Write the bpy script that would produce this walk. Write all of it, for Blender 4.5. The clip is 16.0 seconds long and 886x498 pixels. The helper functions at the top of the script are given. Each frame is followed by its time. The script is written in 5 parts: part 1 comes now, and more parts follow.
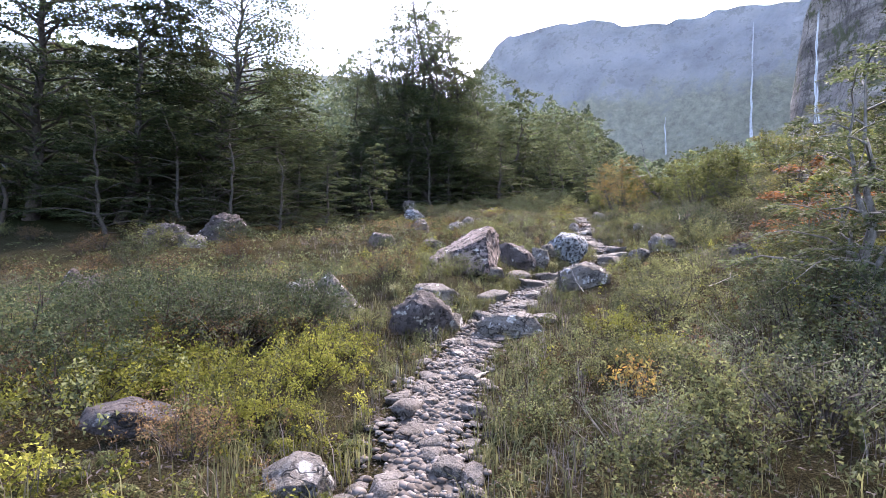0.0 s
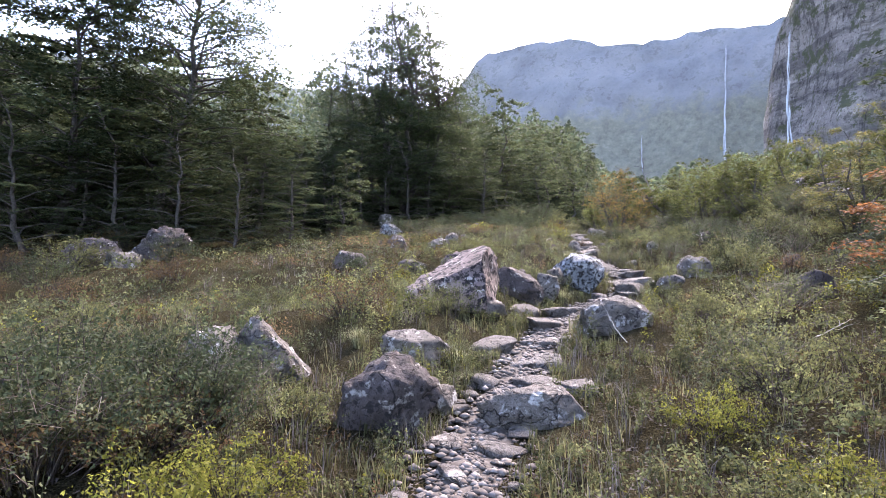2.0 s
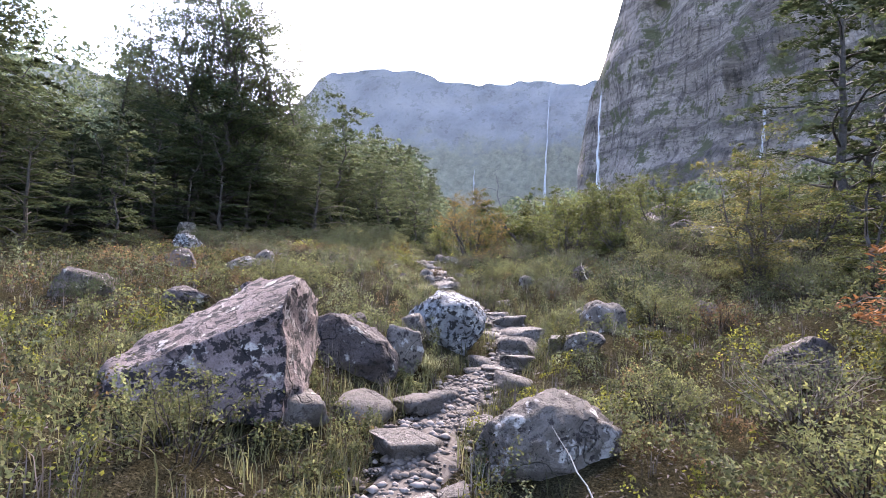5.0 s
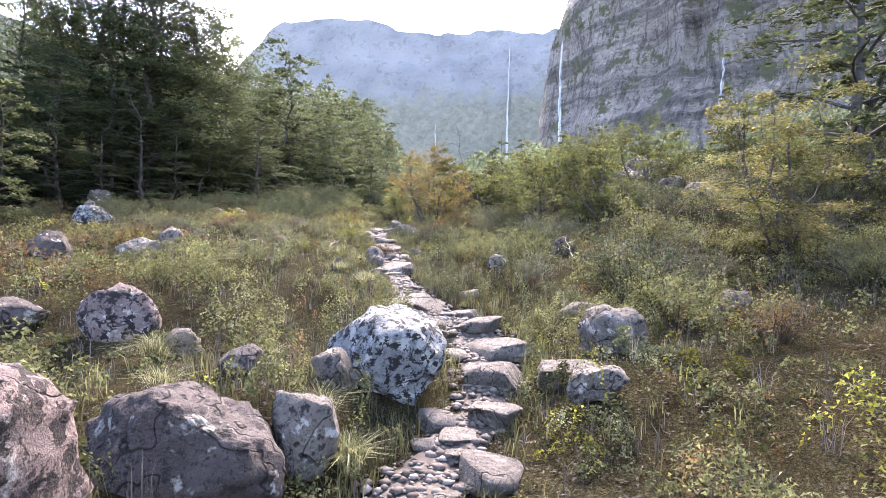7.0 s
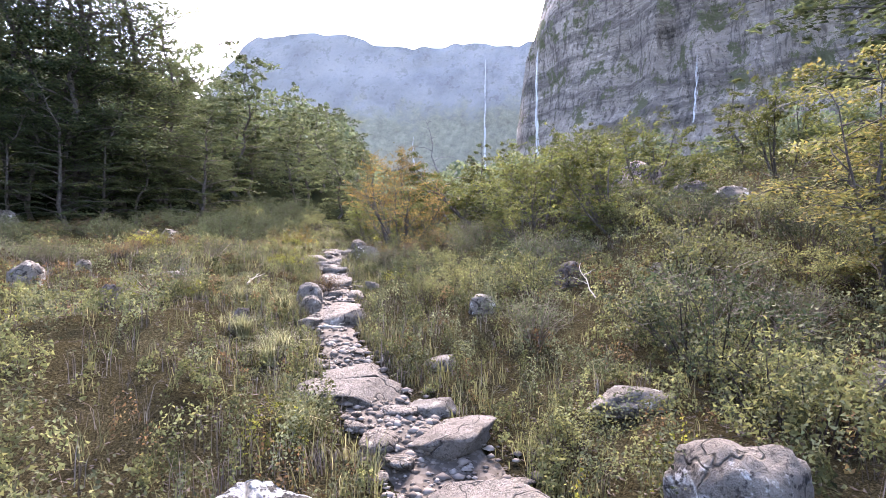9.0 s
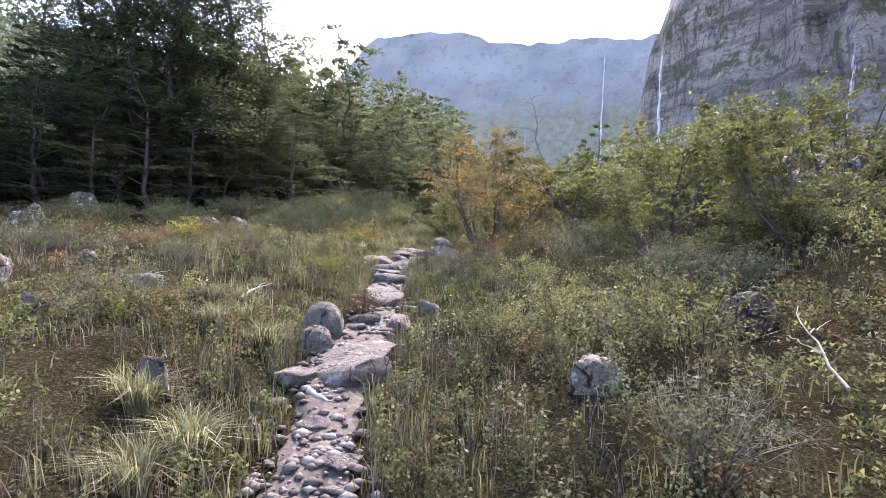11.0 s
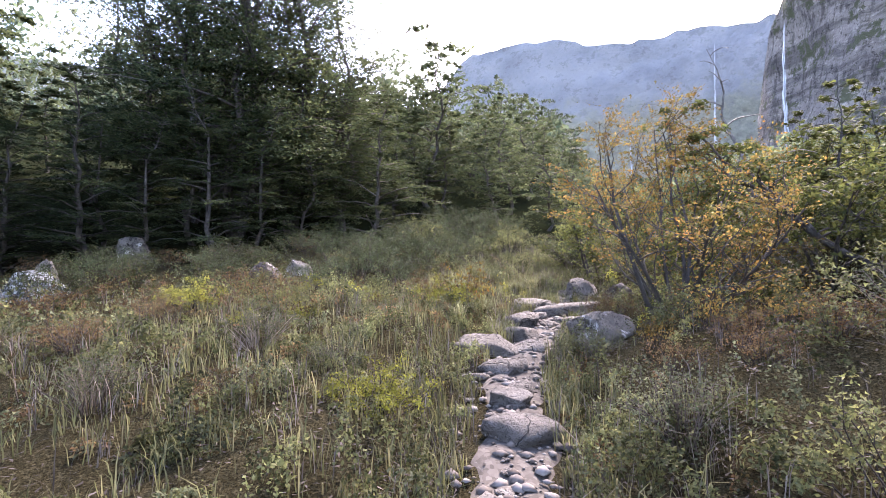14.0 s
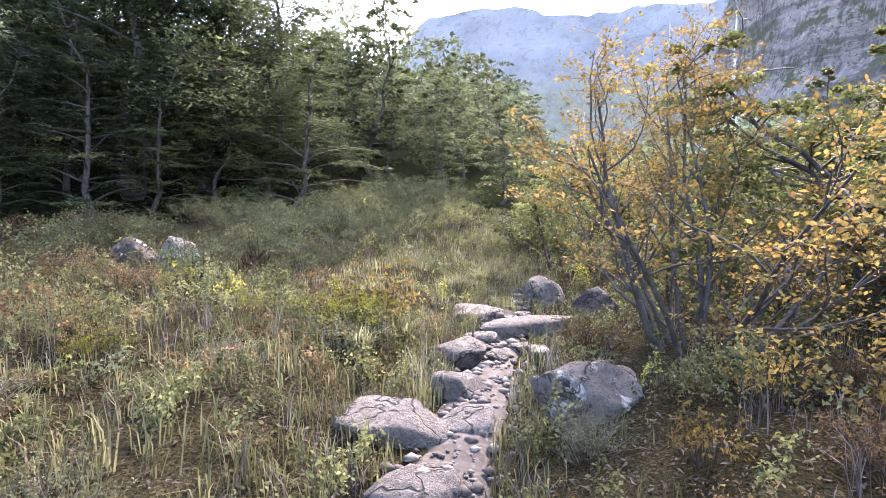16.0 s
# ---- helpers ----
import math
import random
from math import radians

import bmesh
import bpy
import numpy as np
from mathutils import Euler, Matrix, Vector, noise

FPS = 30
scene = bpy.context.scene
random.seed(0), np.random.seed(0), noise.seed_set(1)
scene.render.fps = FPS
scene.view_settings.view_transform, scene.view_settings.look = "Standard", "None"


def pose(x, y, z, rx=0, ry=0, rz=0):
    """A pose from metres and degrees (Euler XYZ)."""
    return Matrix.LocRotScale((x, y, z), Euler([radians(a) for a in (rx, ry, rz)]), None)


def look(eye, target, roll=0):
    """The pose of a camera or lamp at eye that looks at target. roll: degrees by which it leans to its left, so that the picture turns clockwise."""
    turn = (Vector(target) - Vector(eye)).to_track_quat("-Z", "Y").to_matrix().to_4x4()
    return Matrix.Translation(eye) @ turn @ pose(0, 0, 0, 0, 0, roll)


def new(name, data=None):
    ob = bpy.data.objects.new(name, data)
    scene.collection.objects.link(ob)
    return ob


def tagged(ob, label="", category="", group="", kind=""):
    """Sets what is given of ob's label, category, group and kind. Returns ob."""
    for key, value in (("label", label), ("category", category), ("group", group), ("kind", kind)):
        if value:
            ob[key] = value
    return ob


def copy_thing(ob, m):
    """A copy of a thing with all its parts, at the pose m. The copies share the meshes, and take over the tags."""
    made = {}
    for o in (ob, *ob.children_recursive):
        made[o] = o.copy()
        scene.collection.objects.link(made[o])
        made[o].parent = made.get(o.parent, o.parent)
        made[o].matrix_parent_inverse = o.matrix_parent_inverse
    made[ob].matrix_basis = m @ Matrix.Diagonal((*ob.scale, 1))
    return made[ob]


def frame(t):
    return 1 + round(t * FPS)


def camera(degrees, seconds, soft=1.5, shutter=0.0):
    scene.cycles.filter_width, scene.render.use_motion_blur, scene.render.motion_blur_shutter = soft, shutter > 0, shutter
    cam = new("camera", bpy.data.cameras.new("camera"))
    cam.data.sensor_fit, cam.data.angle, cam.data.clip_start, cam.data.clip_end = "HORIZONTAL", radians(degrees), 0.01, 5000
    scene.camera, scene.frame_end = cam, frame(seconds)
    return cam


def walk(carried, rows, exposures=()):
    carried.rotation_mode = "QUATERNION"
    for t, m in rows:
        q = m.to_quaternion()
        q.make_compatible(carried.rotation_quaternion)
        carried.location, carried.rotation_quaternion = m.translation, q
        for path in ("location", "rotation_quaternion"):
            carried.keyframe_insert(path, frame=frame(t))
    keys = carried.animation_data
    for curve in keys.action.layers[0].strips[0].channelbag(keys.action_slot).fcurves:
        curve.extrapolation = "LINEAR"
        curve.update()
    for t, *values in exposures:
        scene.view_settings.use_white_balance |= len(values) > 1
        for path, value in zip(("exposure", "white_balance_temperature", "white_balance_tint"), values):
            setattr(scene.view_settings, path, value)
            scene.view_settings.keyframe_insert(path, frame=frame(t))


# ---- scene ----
cam = camera(77.2, 16.0, soft=0.75)
METRES, EYE, TILT, LEAN, TURN = 20.0, 1.35, 0.0, 0.0, 0.0
ROWS = [
    (0.0, 0.0, 0.0, 0.0, 0.0, 0.0, 0.0),
    (0.5, -0.003, 0.0281, 0.0012, -1.0, 0.15, 0.27),
    (1.0, 0.0013, 0.0622, 0.001, -0.71, -0.34, 0.93),
    (1.5, 0.0015, 0.0896, 0.0025, -0.24, 0.02, 1.08),
    (2.0, -0.0021, 0.1245, 0.0084, -2.2, 1.55, -0.25),
    (2.5, 0.0014, 0.1565, 0.0115, -5.37, 3.62, -1.2),
    (3.0, 0.0015, 0.1835, 0.015, -9.49, 4.65, -1.53),
    (3.5, 0.0071, 0.2105, 0.0135, -12.28, 4.6, -1.79),
    (4.0, 0.0129, 0.2433, 0.0132, -15.1, 4.25, -2.07),
    (4.5, 0.0195, 0.279, 0.0141, -17.97, 4.85, -2.78),
    (7.0, 0.0741, 0.4124, 0.0414, -23.0, -0.18, -0.77),
    (7.5, 0.0899, 0.4416, 0.0402, -23.67, -0.08, 0.37),
    (8.0, 0.1046, 0.4781, 0.0438, -25.29, 0.6, 0.68),
    (10.5, 0.1848, 0.6073, 0.0622, -21.56, 2.16, -2.56),
    (11.0, 0.1976, 0.6454, 0.0615, -14.0, 0.77, -2.2),
    (11.5, 0.2026, 0.6724, 0.0713, -7.93, 1.68, -1.34),
    (12.0, 0.2027, 0.7023, 0.0755, -6.15, 2.6, -1.72),
    (12.5, 0.2069, 0.7336, 0.0771, -5.45, 1.84, -0.15),
    (13.0, 0.2095, 0.7663, 0.0818, -4.85, 0.24, 1.08),
    (13.5, 0.2171, 0.7983, 0.0834, -4.14, 1.03, 0.48),
    (14.0, 0.2213, 0.8364, 0.089, -3.19, 2.12, 0.6),
    (14.5, 0.2245, 0.8597, 0.0996, -3.69, 2.23, 1.06),
    (15.0, 0.2322, 0.8855, 0.1012, -5.1, 2.15, 0.29),
    (15.5, 0.2381, 0.9129, 0.1018, -7.2, 0.56, -1.03),
    (16.0, 0.2451, 0.9391, 0.1022, -8.16, -1.24, -1.14),
]
walk(cam, [(t, pose(0, 0, EYE, TILT, LEAN, TURN) @ pose(METRES * x, METRES * y, METRES * z, 90 + pitch, roll, yaw)) for t, x, y, z, yaw, pitch, roll in ROWS],
     exposures=[(0.0, 3.87, 6740, 24), (1.5, 4.04, 6740, 25), (2.5, 3.62, 6690, 25), (3.5, 3.37, 6590, 25), (4.5, 3.62, 6690, 25), (7.0, 4.37, 7090, 24), (8.2, 4.37, 7090, 25),
                (10.5, 4.02, 6890, 26), (11.5, 3.99, 6890, 26), (12.5, 3.73, 6890, 27), (13.0, 3.62, 6890, 27), (13.5, 4.25, 6890, 27), (14.5, 3.96, 6790, 27), (15.0, 4.03, 6840, 27), (15.5, 4.02, 6840, 27), (16.0, 4.57, 6840, 26)])

# ---------------------------------------------------------------- world and sun
SUN_HEADING, SUN_HEIGHT = 33.0, 24.0          # degrees from +y towards +x, and above the horizon
world = bpy.data.worlds.new("sky")
scene.world = world
world.use_nodes = True
wn = world.node_tree.nodes
sky = wn.new("ShaderNodeTexSky")
sky.sky_type, sky.sun_disc = "NISHITA", False
sky.sun_elevation, sky.sun_rotation = radians(SUN_HEIGHT), radians(SUN_HEADING)
sky.air_density, sky.dust_density, sky.altitude = 1.0, 3.0, 1000
wn["Background"].inputs["Strength"].default_value = 0.15
world.node_tree.links.new(sky.outputs["Color"], wn["Background"].inputs["Color"])
sun = new("sun", bpy.data.lights.new("sun", "SUN"))
sun.data.energy, sun.data.angle, sun.data.color = 1.95, radians(24), (1.0, 0.95, 0.88)
sun.matrix_world = look((0, 0, 0), (-math.sin(radians(SUN_HEADING)) * math.cos(radians(48)),
                                    -math.cos(radians(SUN_HEADING)) * math.cos(radians(48)), -math.sin(radians(48))))


# ---------------------------------------------------------------- materials
class Mat:
    """A node material with small helpers for colour, grain and relief."""

    def __init__(self, name, rough=0.85):
        self.m = bpy.data.materials.new(name)
        self.m.use_nodes = True
        self.t = self.m.node_tree
        self.p = self.t.nodes["Principled BSDF"]
        self.p.inputs["Roughness"].default_value = rough
        self.p.inputs["Specular IOR Level"].default_value = 0.2
        self.pos = self.t.nodes.new("ShaderNodeNewGeometry").outputs["Position"]

    def node(self, kind, **ins):
        n = self.t.nodes.new(kind)
        for key, v in ins.items():
            s = n.inputs[key.replace("_", " ")]
            if isinstance(v, bpy.types.NodeSocket):
                self.t.links.new(v, s)
            else:
                s.default_value = v
        return n

    def obj(self):
        return self.t.nodes.new("ShaderNodeTexCoord").outputs["Object"]

    def noise(self, scale, detail=4.0, rough=0.6, vec=None):
        return self.node("ShaderNodeTexNoise", Vector=vec or self.pos, Scale=scale, Detail=detail, Roughness=rough).outputs["Fac"]

    def cells(self, scale, vec=None):
        return self.node("ShaderNodeTexVoronoi", Vector=vec or self.pos, Scale=scale)

    def ramp(self, fac, *stops):
        n = self.node("ShaderNodeValToRGB", Fac=fac)
        e = n.color_ramp.elements
        while len(e) < len(stops):
            e.new(0.5)
        for el, (at, col) in zip(e, stops):
            el.position, el.color = at, (*col, 1) if len(col) == 3 else col
        return n.outputs["Color"]

    def mask(self, fac, lo, hi):
        return self.node("ShaderNodeMapRange", Value=fac, From_Min=lo, From_Max=hi).outputs["Result"]

    def shift(self, fac):
        """One plus a plant's own tone."""
        n = self.t.nodes.new("ShaderNodeMath")
        n.inputs[1].default_value = 1.0
        self.t.links.new(fac, n.inputs[0])
        return n.outputs[0]

    def mix(self, fac, a, b, blend="MIX"):
        n = self.t.nodes.new("ShaderNodeMix")
        n.data_type, n.blend_type = "RGBA", blend
        for i, v in ((0, fac), (6, a), (7, b)):
            if isinstance(v, bpy.types.NodeSocket):
                self.t.links.new(v, n.inputs[i])
            else:
                n.inputs[i].default_value = v if i == 0 else (*v, 1)
        return n.outputs[2]

    def bump(self, height, strength=0.5, distance=0.02):
        b = self.node("ShaderNodeBump", Height=height, Strength=strength, Distance=distance)
        self.t.links.new(b.outputs["Normal"], self.p.inputs["Normal"])
        return self

    def colour(self, c):
        self.t.links.new(c, self.p.inputs["Base Color"])
        return self

    def rand(self):
        return self.t.nodes.new("ShaderNodeObjectInfo").outputs["Random"]

    def island(self):
        return self.t.nodes.new("ShaderNodeNewGeometry").outputs["Random Per Island"]

    def hsv(self, col, value, sat=1.0, hue=0.5):
        return self.node("ShaderNodeHueSaturation", Color=col, Value=value, Saturation=sat, Hue=hue).outputs["Color"]

    def shine_through(self, col, share=0.35):
        tr = self.node("ShaderNodeBsdfTranslucent", Color=col)
        mx = self.node("ShaderNodeMixShader", Fac=share)
        self.t.links.new(self.p.outputs[0], mx.inputs[1])
        self.t.links.new(tr.outputs[0], mx.inputs[2])
        self.t.links.new(mx.outputs[0], self.t.nodes["Material Output"].inputs["Surface"])
        return self


def leaf_material(name, stops, patch=0.8, share=0.48, rough=0.75):
    """Leaves: each one its own tone, with slow changes from plant to plant and patch to patch."""
    m = Mat(name, rough)
    m.p.inputs["Specular IOR Level"].default_value = 0.07
    base = m.ramp(m.mask(m.island(), -0.3, 1.25), *stops)
    drift = m.mask(m.noise(patch, 2), 0.3, 0.7)
    col = m.hsv(base, m.mask(drift, -0.6, 1.1))
    col = m.mix(m.mask(m.noise(patch * 6, 3, 0.6), 0.42, 0.62), m.hsv(col, 0.6), m.hsv(col, 1.25))
    plant = m.t.nodes.new("ShaderNodeAttribute")
    plant.attribute_name = "plant"
    col = m.hsv(col, m.shift(plant.outputs["Fac"]), 1.0, m.node("ShaderNodeMapRange", Value=plant.outputs["Fac"], From_Min=-1, From_Max=1, To_Min=0.51, To_Max=0.49).outputs["Result"])
    col = m.mix(m.mask(m.rand(), 0.0, 1.3), col, m.hsv(col, 0.55))
    m.colour(col)
    return m.shine_through(col, share).m


def rock_material(name, stops, lichen, dark, lichen_at=(0.55, 0.62), dark_at=(0.58, 0.64), spot=7.0):
    m = Mat(name, 0.9)
    v = m.pos
    col = m.ramp(m.noise(2.2, 6, 0.65, v), *stops)
    col = m.mix(m.mask(m.noise(22, 5, 0.7, v), 0.35, 0.75), col, m.hsv(col, 0.6))
    col = m.mix(m.mask(m.noise(38, 4, 0.7, v), 0.56, 0.62), col, m.hsv(col, 0.45))
    col = m.mix(m.mask(m.noise(5, 8, 0.75, v), 0.6, 0.63), col, m.hsv(col, 0.5))
    col = m.mix(m.mask(m.noise(spot * 0.7, 5, 0.62, v), *lichen_at), col, lichen)
    col = m.mix(m.mask(m.noise(spot * 1.3, 5, 0.7, v), *dark_at), col, dark)
    col = m.mix(m.mask(m.rand(), 0, 2.2), col, m.hsv(col, 0.65, 0.9))
    crack = m.node("ShaderNodeMath", Value=0)
    crack.operation = "SUBTRACT"
    m.t.links.new(m.noise(2.4, 3, 0.55, v), crack.inputs[0])
    crack.inputs[1].default_value = 0.5
    width = m.node("ShaderNodeMath", Value=0)
    width.operation = "ABSOLUTE"
    m.t.links.new(crack.outputs[0], width.inputs[0])
    gap = m.mask(width.outputs[0], 0.002, 0.011)
    col = m.mix(gap, m.hsv(col, 0.3), col)
    m.colour(col)
    h = m.node("ShaderNodeMath", Value=0)
    h.operation = "ADD"
    m.t.links.new(m.noise(14, 6, 0.7, v), h.inputs[0])
    m.t.links.new(m.noise(60, 4, 0.7, v), h.inputs[1])
    deep = m.node("ShaderNodeMath", Value=0)
    m.t.links.new(h.outputs[0], deep.inputs[0])
    m.t.links.new(gap, deep.inputs[1])
    return m.bump(deep.outputs[0], 1.0, 0.05).m


ROCK = rock_material("volcanic_rock", ((0.3, (0.07, 0.06, 0.054)), (0.55, (0.143, 0.124, 0.111)), (0.75, (0.225, 0.2, 0.179))),
                     (0.333, 0.314, 0.301), (0.025, 0.02, 0.02), (0.58, 0.64), (0.57, 0.61), 9.0)
ROCK_DARK = rock_material("dark_rock", ((0.3, (0.043, 0.034, 0.033)), (0.6, (0.09, 0.073, 0.071)), (0.8, (0.155, 0.13, 0.125))),
                          (0.256, 0.237, 0.218), (0.018, 0.015, 0.015), (0.6, 0.66), (0.54, 0.6), 9.0)
ROCK_RED = rock_material("reddish_rock", ((0.3, (0.095, 0.068, 0.066)), (0.55, (0.18, 0.137, 0.133)), (0.75, (0.25, 0.2, 0.188))),
                         (0.33, 0.3, 0.28), (0.018, 0.014, 0.015), (0.57, 0.64), (0.505, 0.535), 9.0)
ROCK_SPECK = rock_material("lichened_rock", ((0.3, (0.128, 0.133, 0.148)), (0.55, (0.205, 0.215, 0.230)), (0.75, (0.256, 0.262, 0.271))),
                           (0.32, 0.325, 0.33), (0.016, 0.016, 0.017), (0.52, 0.6), (0.525, 0.55), 11.0)
STONE = rock_material("path_stone", ((0.3, (0.08, 0.068, 0.062)), (0.55, (0.125, 0.109, 0.1)), (0.75, (0.185, 0.165, 0.152))),
                      (0.28, 0.255, 0.235), (0.055, 0.046, 0.042), (0.6, 0.7), (0.56, 0.62))

mat = Mat("heath_soil", 1.0)
mat.p.inputs["Specular IOR Level"].default_value = 0.0
c = mat.ramp(mat.noise(1.3, 6), (0.3, (0.014, 0.0115, 0.007)), (0.5, (0.028, 0.024, 0.014)), (0.7, (0.045, 0.039, 0.024)))
c = mat.mix(mat.mask(mat.noise(9, 5), 0.4, 0.65), c, (0.029, 0.025, 0.015))
c = mat.mix(mat.mask(mat.noise(55, 4, 0.7), 0.5, 0.62), c, mat.hsv(c, 2.2))
c = mat.mix(mat.mask(mat.noise(80, 3, 0.7), 0.5, 0.6), c, mat.hsv(c, 0.4))
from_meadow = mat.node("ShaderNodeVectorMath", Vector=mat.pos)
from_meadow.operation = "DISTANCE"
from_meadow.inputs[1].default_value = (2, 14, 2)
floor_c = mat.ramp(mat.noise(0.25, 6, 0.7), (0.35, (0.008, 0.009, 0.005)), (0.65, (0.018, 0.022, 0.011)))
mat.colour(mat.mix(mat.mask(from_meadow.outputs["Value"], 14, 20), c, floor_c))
SOIL = mat.bump(mat.noise(40, 6, 0.75), 1.0, 0.08).m

mat = Mat("trail_gravel", 0.95)
c = mat.ramp(mat.noise(1.6, 5), (0.3, (0.02, 0.0155, 0.012)), (0.55, (0.034, 0.0275, 0.023)), (0.75, (0.054, 0.0455, 0.039)))
cell = mat.cells(38)
c = mat.mix(0.55, c, mat.ramp(mat.node("ShaderNodeSeparateColor", Color=cell.outputs["Color"]).outputs[0],
                              (0.0, (0.018, 0.014, 0.012)), (0.6, (0.044, 0.036, 0.032)), (1.0, (0.085, 0.073, 0.065))))
mat.colour(c)
GRAVEL = mat.bump(cell.outputs["Distance"], -0.8, 0.02).m

mat = Mat("pebble", 0.9)
c = mat.ramp(mat.island(), (0.0, (0.036, 0.028, 0.024)), (0.6, (0.072, 0.059, 0.052)), (1.0, (0.13, 0.112, 0.102)))
PEBBLE = mat.colour(c).m
mat = Mat("bark", 0.9)
c = mat.ramp(mat.noise(14, 5), (0.3, (0.018, 0.015, 0.013)), (0.6, (0.042, 0.036, 0.032)), (0.8, (0.09, 0.08, 0.072)))
BARK = mat.colour(c).bump(mat.noise(40, 4), 0.8, 0.02).m
mat = Mat("pale_bark", 0.9)
c = mat.ramp(mat.noise(14, 5), (0.3, (0.05, 0.044, 0.04)), (0.6, (0.11, 0.1, 0.092)), (0.8, (0.19, 0.178, 0.165)))
PALE_BARK = mat.colour(c).bump(mat.noise(40, 4), 0.8, 0.02).m
mat = Mat("bleached_wood", 0.8)
c = mat.ramp(mat.noise(20, 5), (0.3, (0.13, 0.115, 0.1)), (0.6, (0.21, 0.19, 0.17)), (0.8, (0.3, 0.28, 0.25)))
DEADWOOD = mat.colour(c).bump(mat.noise(60, 4), 0.6, 0.01).m

LEAF_DARK = leaf_material("beech_leaf", ((0.0, (0.04, 0.06, 0.03)), (0.5, (0.068, 0.09, 0.042)), (0.85, (0.115, 0.134, 0.058)), (1.0, (0.165, 0.155, 0.07))), share=0.5)
LEAF_MID = leaf_material("young_beech_leaf", ((0.0, (0.07, 0.09, 0.03)), (0.5, (0.115, 0.135, 0.042)), (0.9, (0.17, 0.165, 0.05)), (1.0, (0.22, 0.15, 0.05))))
LEAF_WOOD = leaf_material("wood_edge_leaf", ((0.0, (0.06, 0.083, 0.04)), (0.5, (0.095, 0.122, 0.056)), (1.0, (0.15, 0.165, 0.075))), share=0.55)
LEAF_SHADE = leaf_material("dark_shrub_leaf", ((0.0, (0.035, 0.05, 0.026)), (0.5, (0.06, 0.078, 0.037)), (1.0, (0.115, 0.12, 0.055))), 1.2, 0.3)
# Paler, greyer leaf green with the haze of distance painted in.
LEAF_HAZED = leaf_material("hazed_wood_leaf", ((0.0, (0.075, 0.1, 0.065)), (0.5, (0.1, 0.13, 0.075)), (1.0, (0.15, 0.165, 0.085))), 0.05)
LEAF_GOLD = leaf_material("autumn_leaf", ((0.0, (0.13, 0.13, 0.042)), (0.4, (0.25, 0.2, 0.058)), (0.7, (0.35, 0.215, 0.065)), (1.0, (0.4, 0.165, 0.065))), 0.8, 0.5)
LEAF_TURNING = leaf_material("turning_leaf", ((0.0, (0.08, 0.098, 0.036)), (0.5, (0.135, 0.14, 0.048)), (0.8, (0.2, 0.165, 0.052)), (1.0, (0.3, 0.15, 0.05))), 0.9, 0.5)
LEAF_RUST = leaf_material("rusty_leaf", ((0.0, (0.13, 0.07, 0.035)), (0.5, (0.25, 0.11, 0.045)), (1.0, (0.34, 0.17, 0.07))))
LEAF_LIME = leaf_material("lime_shrub_leaf", ((0.0, (0.1, 0.11, 0.02)), (0.5, (0.19, 0.195, 0.035)), (1.0, (0.29, 0.27, 0.06))), 1.5)
LEAF_HEATH = leaf_material("heath_leaf", ((0.0, (0.05, 0.058, 0.026)), (0.5, (0.105, 0.115, 0.048)), (0.85, (0.165, 0.165, 0.072)), (1.0, (0.22, 0.165, 0.09))), 0.7)
LEAF_GREY = leaf_material("greyish_shrub_leaf", ((0.0, (0.066, 0.08, 0.042)), (0.5, (0.125, 0.142, 0.076)), (1.0, (0.21, 0.215, 0.128))), 1.1)
LEAF_HEATH_RED = leaf_material("autumn_heath_leaf", ((0.0, (0.07, 0.045, 0.025)), (0.5, (0.14, 0.085, 0.045)), (0.85, (0.17, 0.13, 0.055)), (1.0, (0.24, 0.16, 0.1))), 0.9)
GRASS_PALE = leaf_material("tuft_grass", ((0.0, (0.15, 0.18, 0.08)), (0.5, (0.3, 0.31, 0.17)), (1.0, (0.5, 0.47, 0.31))), 0.8)
LEAF_SHRUB = leaf_material("olive_shrub_leaf", ((0.0, (0.085, 0.096, 0.038)), (0.5, (0.155, 0.165, 0.066)), (1.0, (0.25, 0.24, 0.1))), 1.2)
TWIG = leaf_material("dry_twig", ((0.0, (0.06, 0.045, 0.04)), (0.5, (0.13, 0.105, 0.09)), (1.0, (0.25, 0.21, 0.18))), 1.0, 0.05)
TWIG_DARK = leaf_material("dark_twig", ((0.0, (0.03, 0.023, 0.02)), (0.6, (0.06, 0.048, 0.042)), (1.0, (0.13, 0.11, 0.1))), 1.0, 0.05)
GRASS = leaf_material("meadow_grass", ((0.0, (0.075, 0.083, 0.036)), (0.5, (0.135, 0.138, 0.064)), (0.85, (0.205, 0.192, 0.105)), (1.0, (0.29, 0.255, 0.16))), 0.5)

mat = Mat("cliff_rock", 0.95)
warp = mat.node("ShaderNodeTexNoise", Vector=mat.pos, Scale=0.03, Detail=4.0)
bent = mat.node("ShaderNodeVectorMath", Vector=warp.outputs["Color"])
bent.operation = "SCALE"
bent.inputs["Scale"].default_value = 14.0
moved = mat.node("ShaderNodeVectorMath", Vector=mat.pos)
mat.t.links.new(bent.outputs[0], moved.inputs[1])
strata = mat.node("ShaderNodeMapping", Vector=moved.outputs[0])
strata.inputs["Scale"].default_value = (0.02, 0.02, 0.2)
pillars = mat.node("ShaderNodeMapping", Vector=moved.outputs[0])
pillars.inputs["Scale"].default_value = (0.4, 0.4, 0.06)
c = mat.ramp(mat.noise(0.06, 8, 0.7), (0.3, (0.135, 0.115, 0.106)), (0.5, (0.22, 0.188, 0.172)), (0.7, (0.315, 0.275, 0.247)))
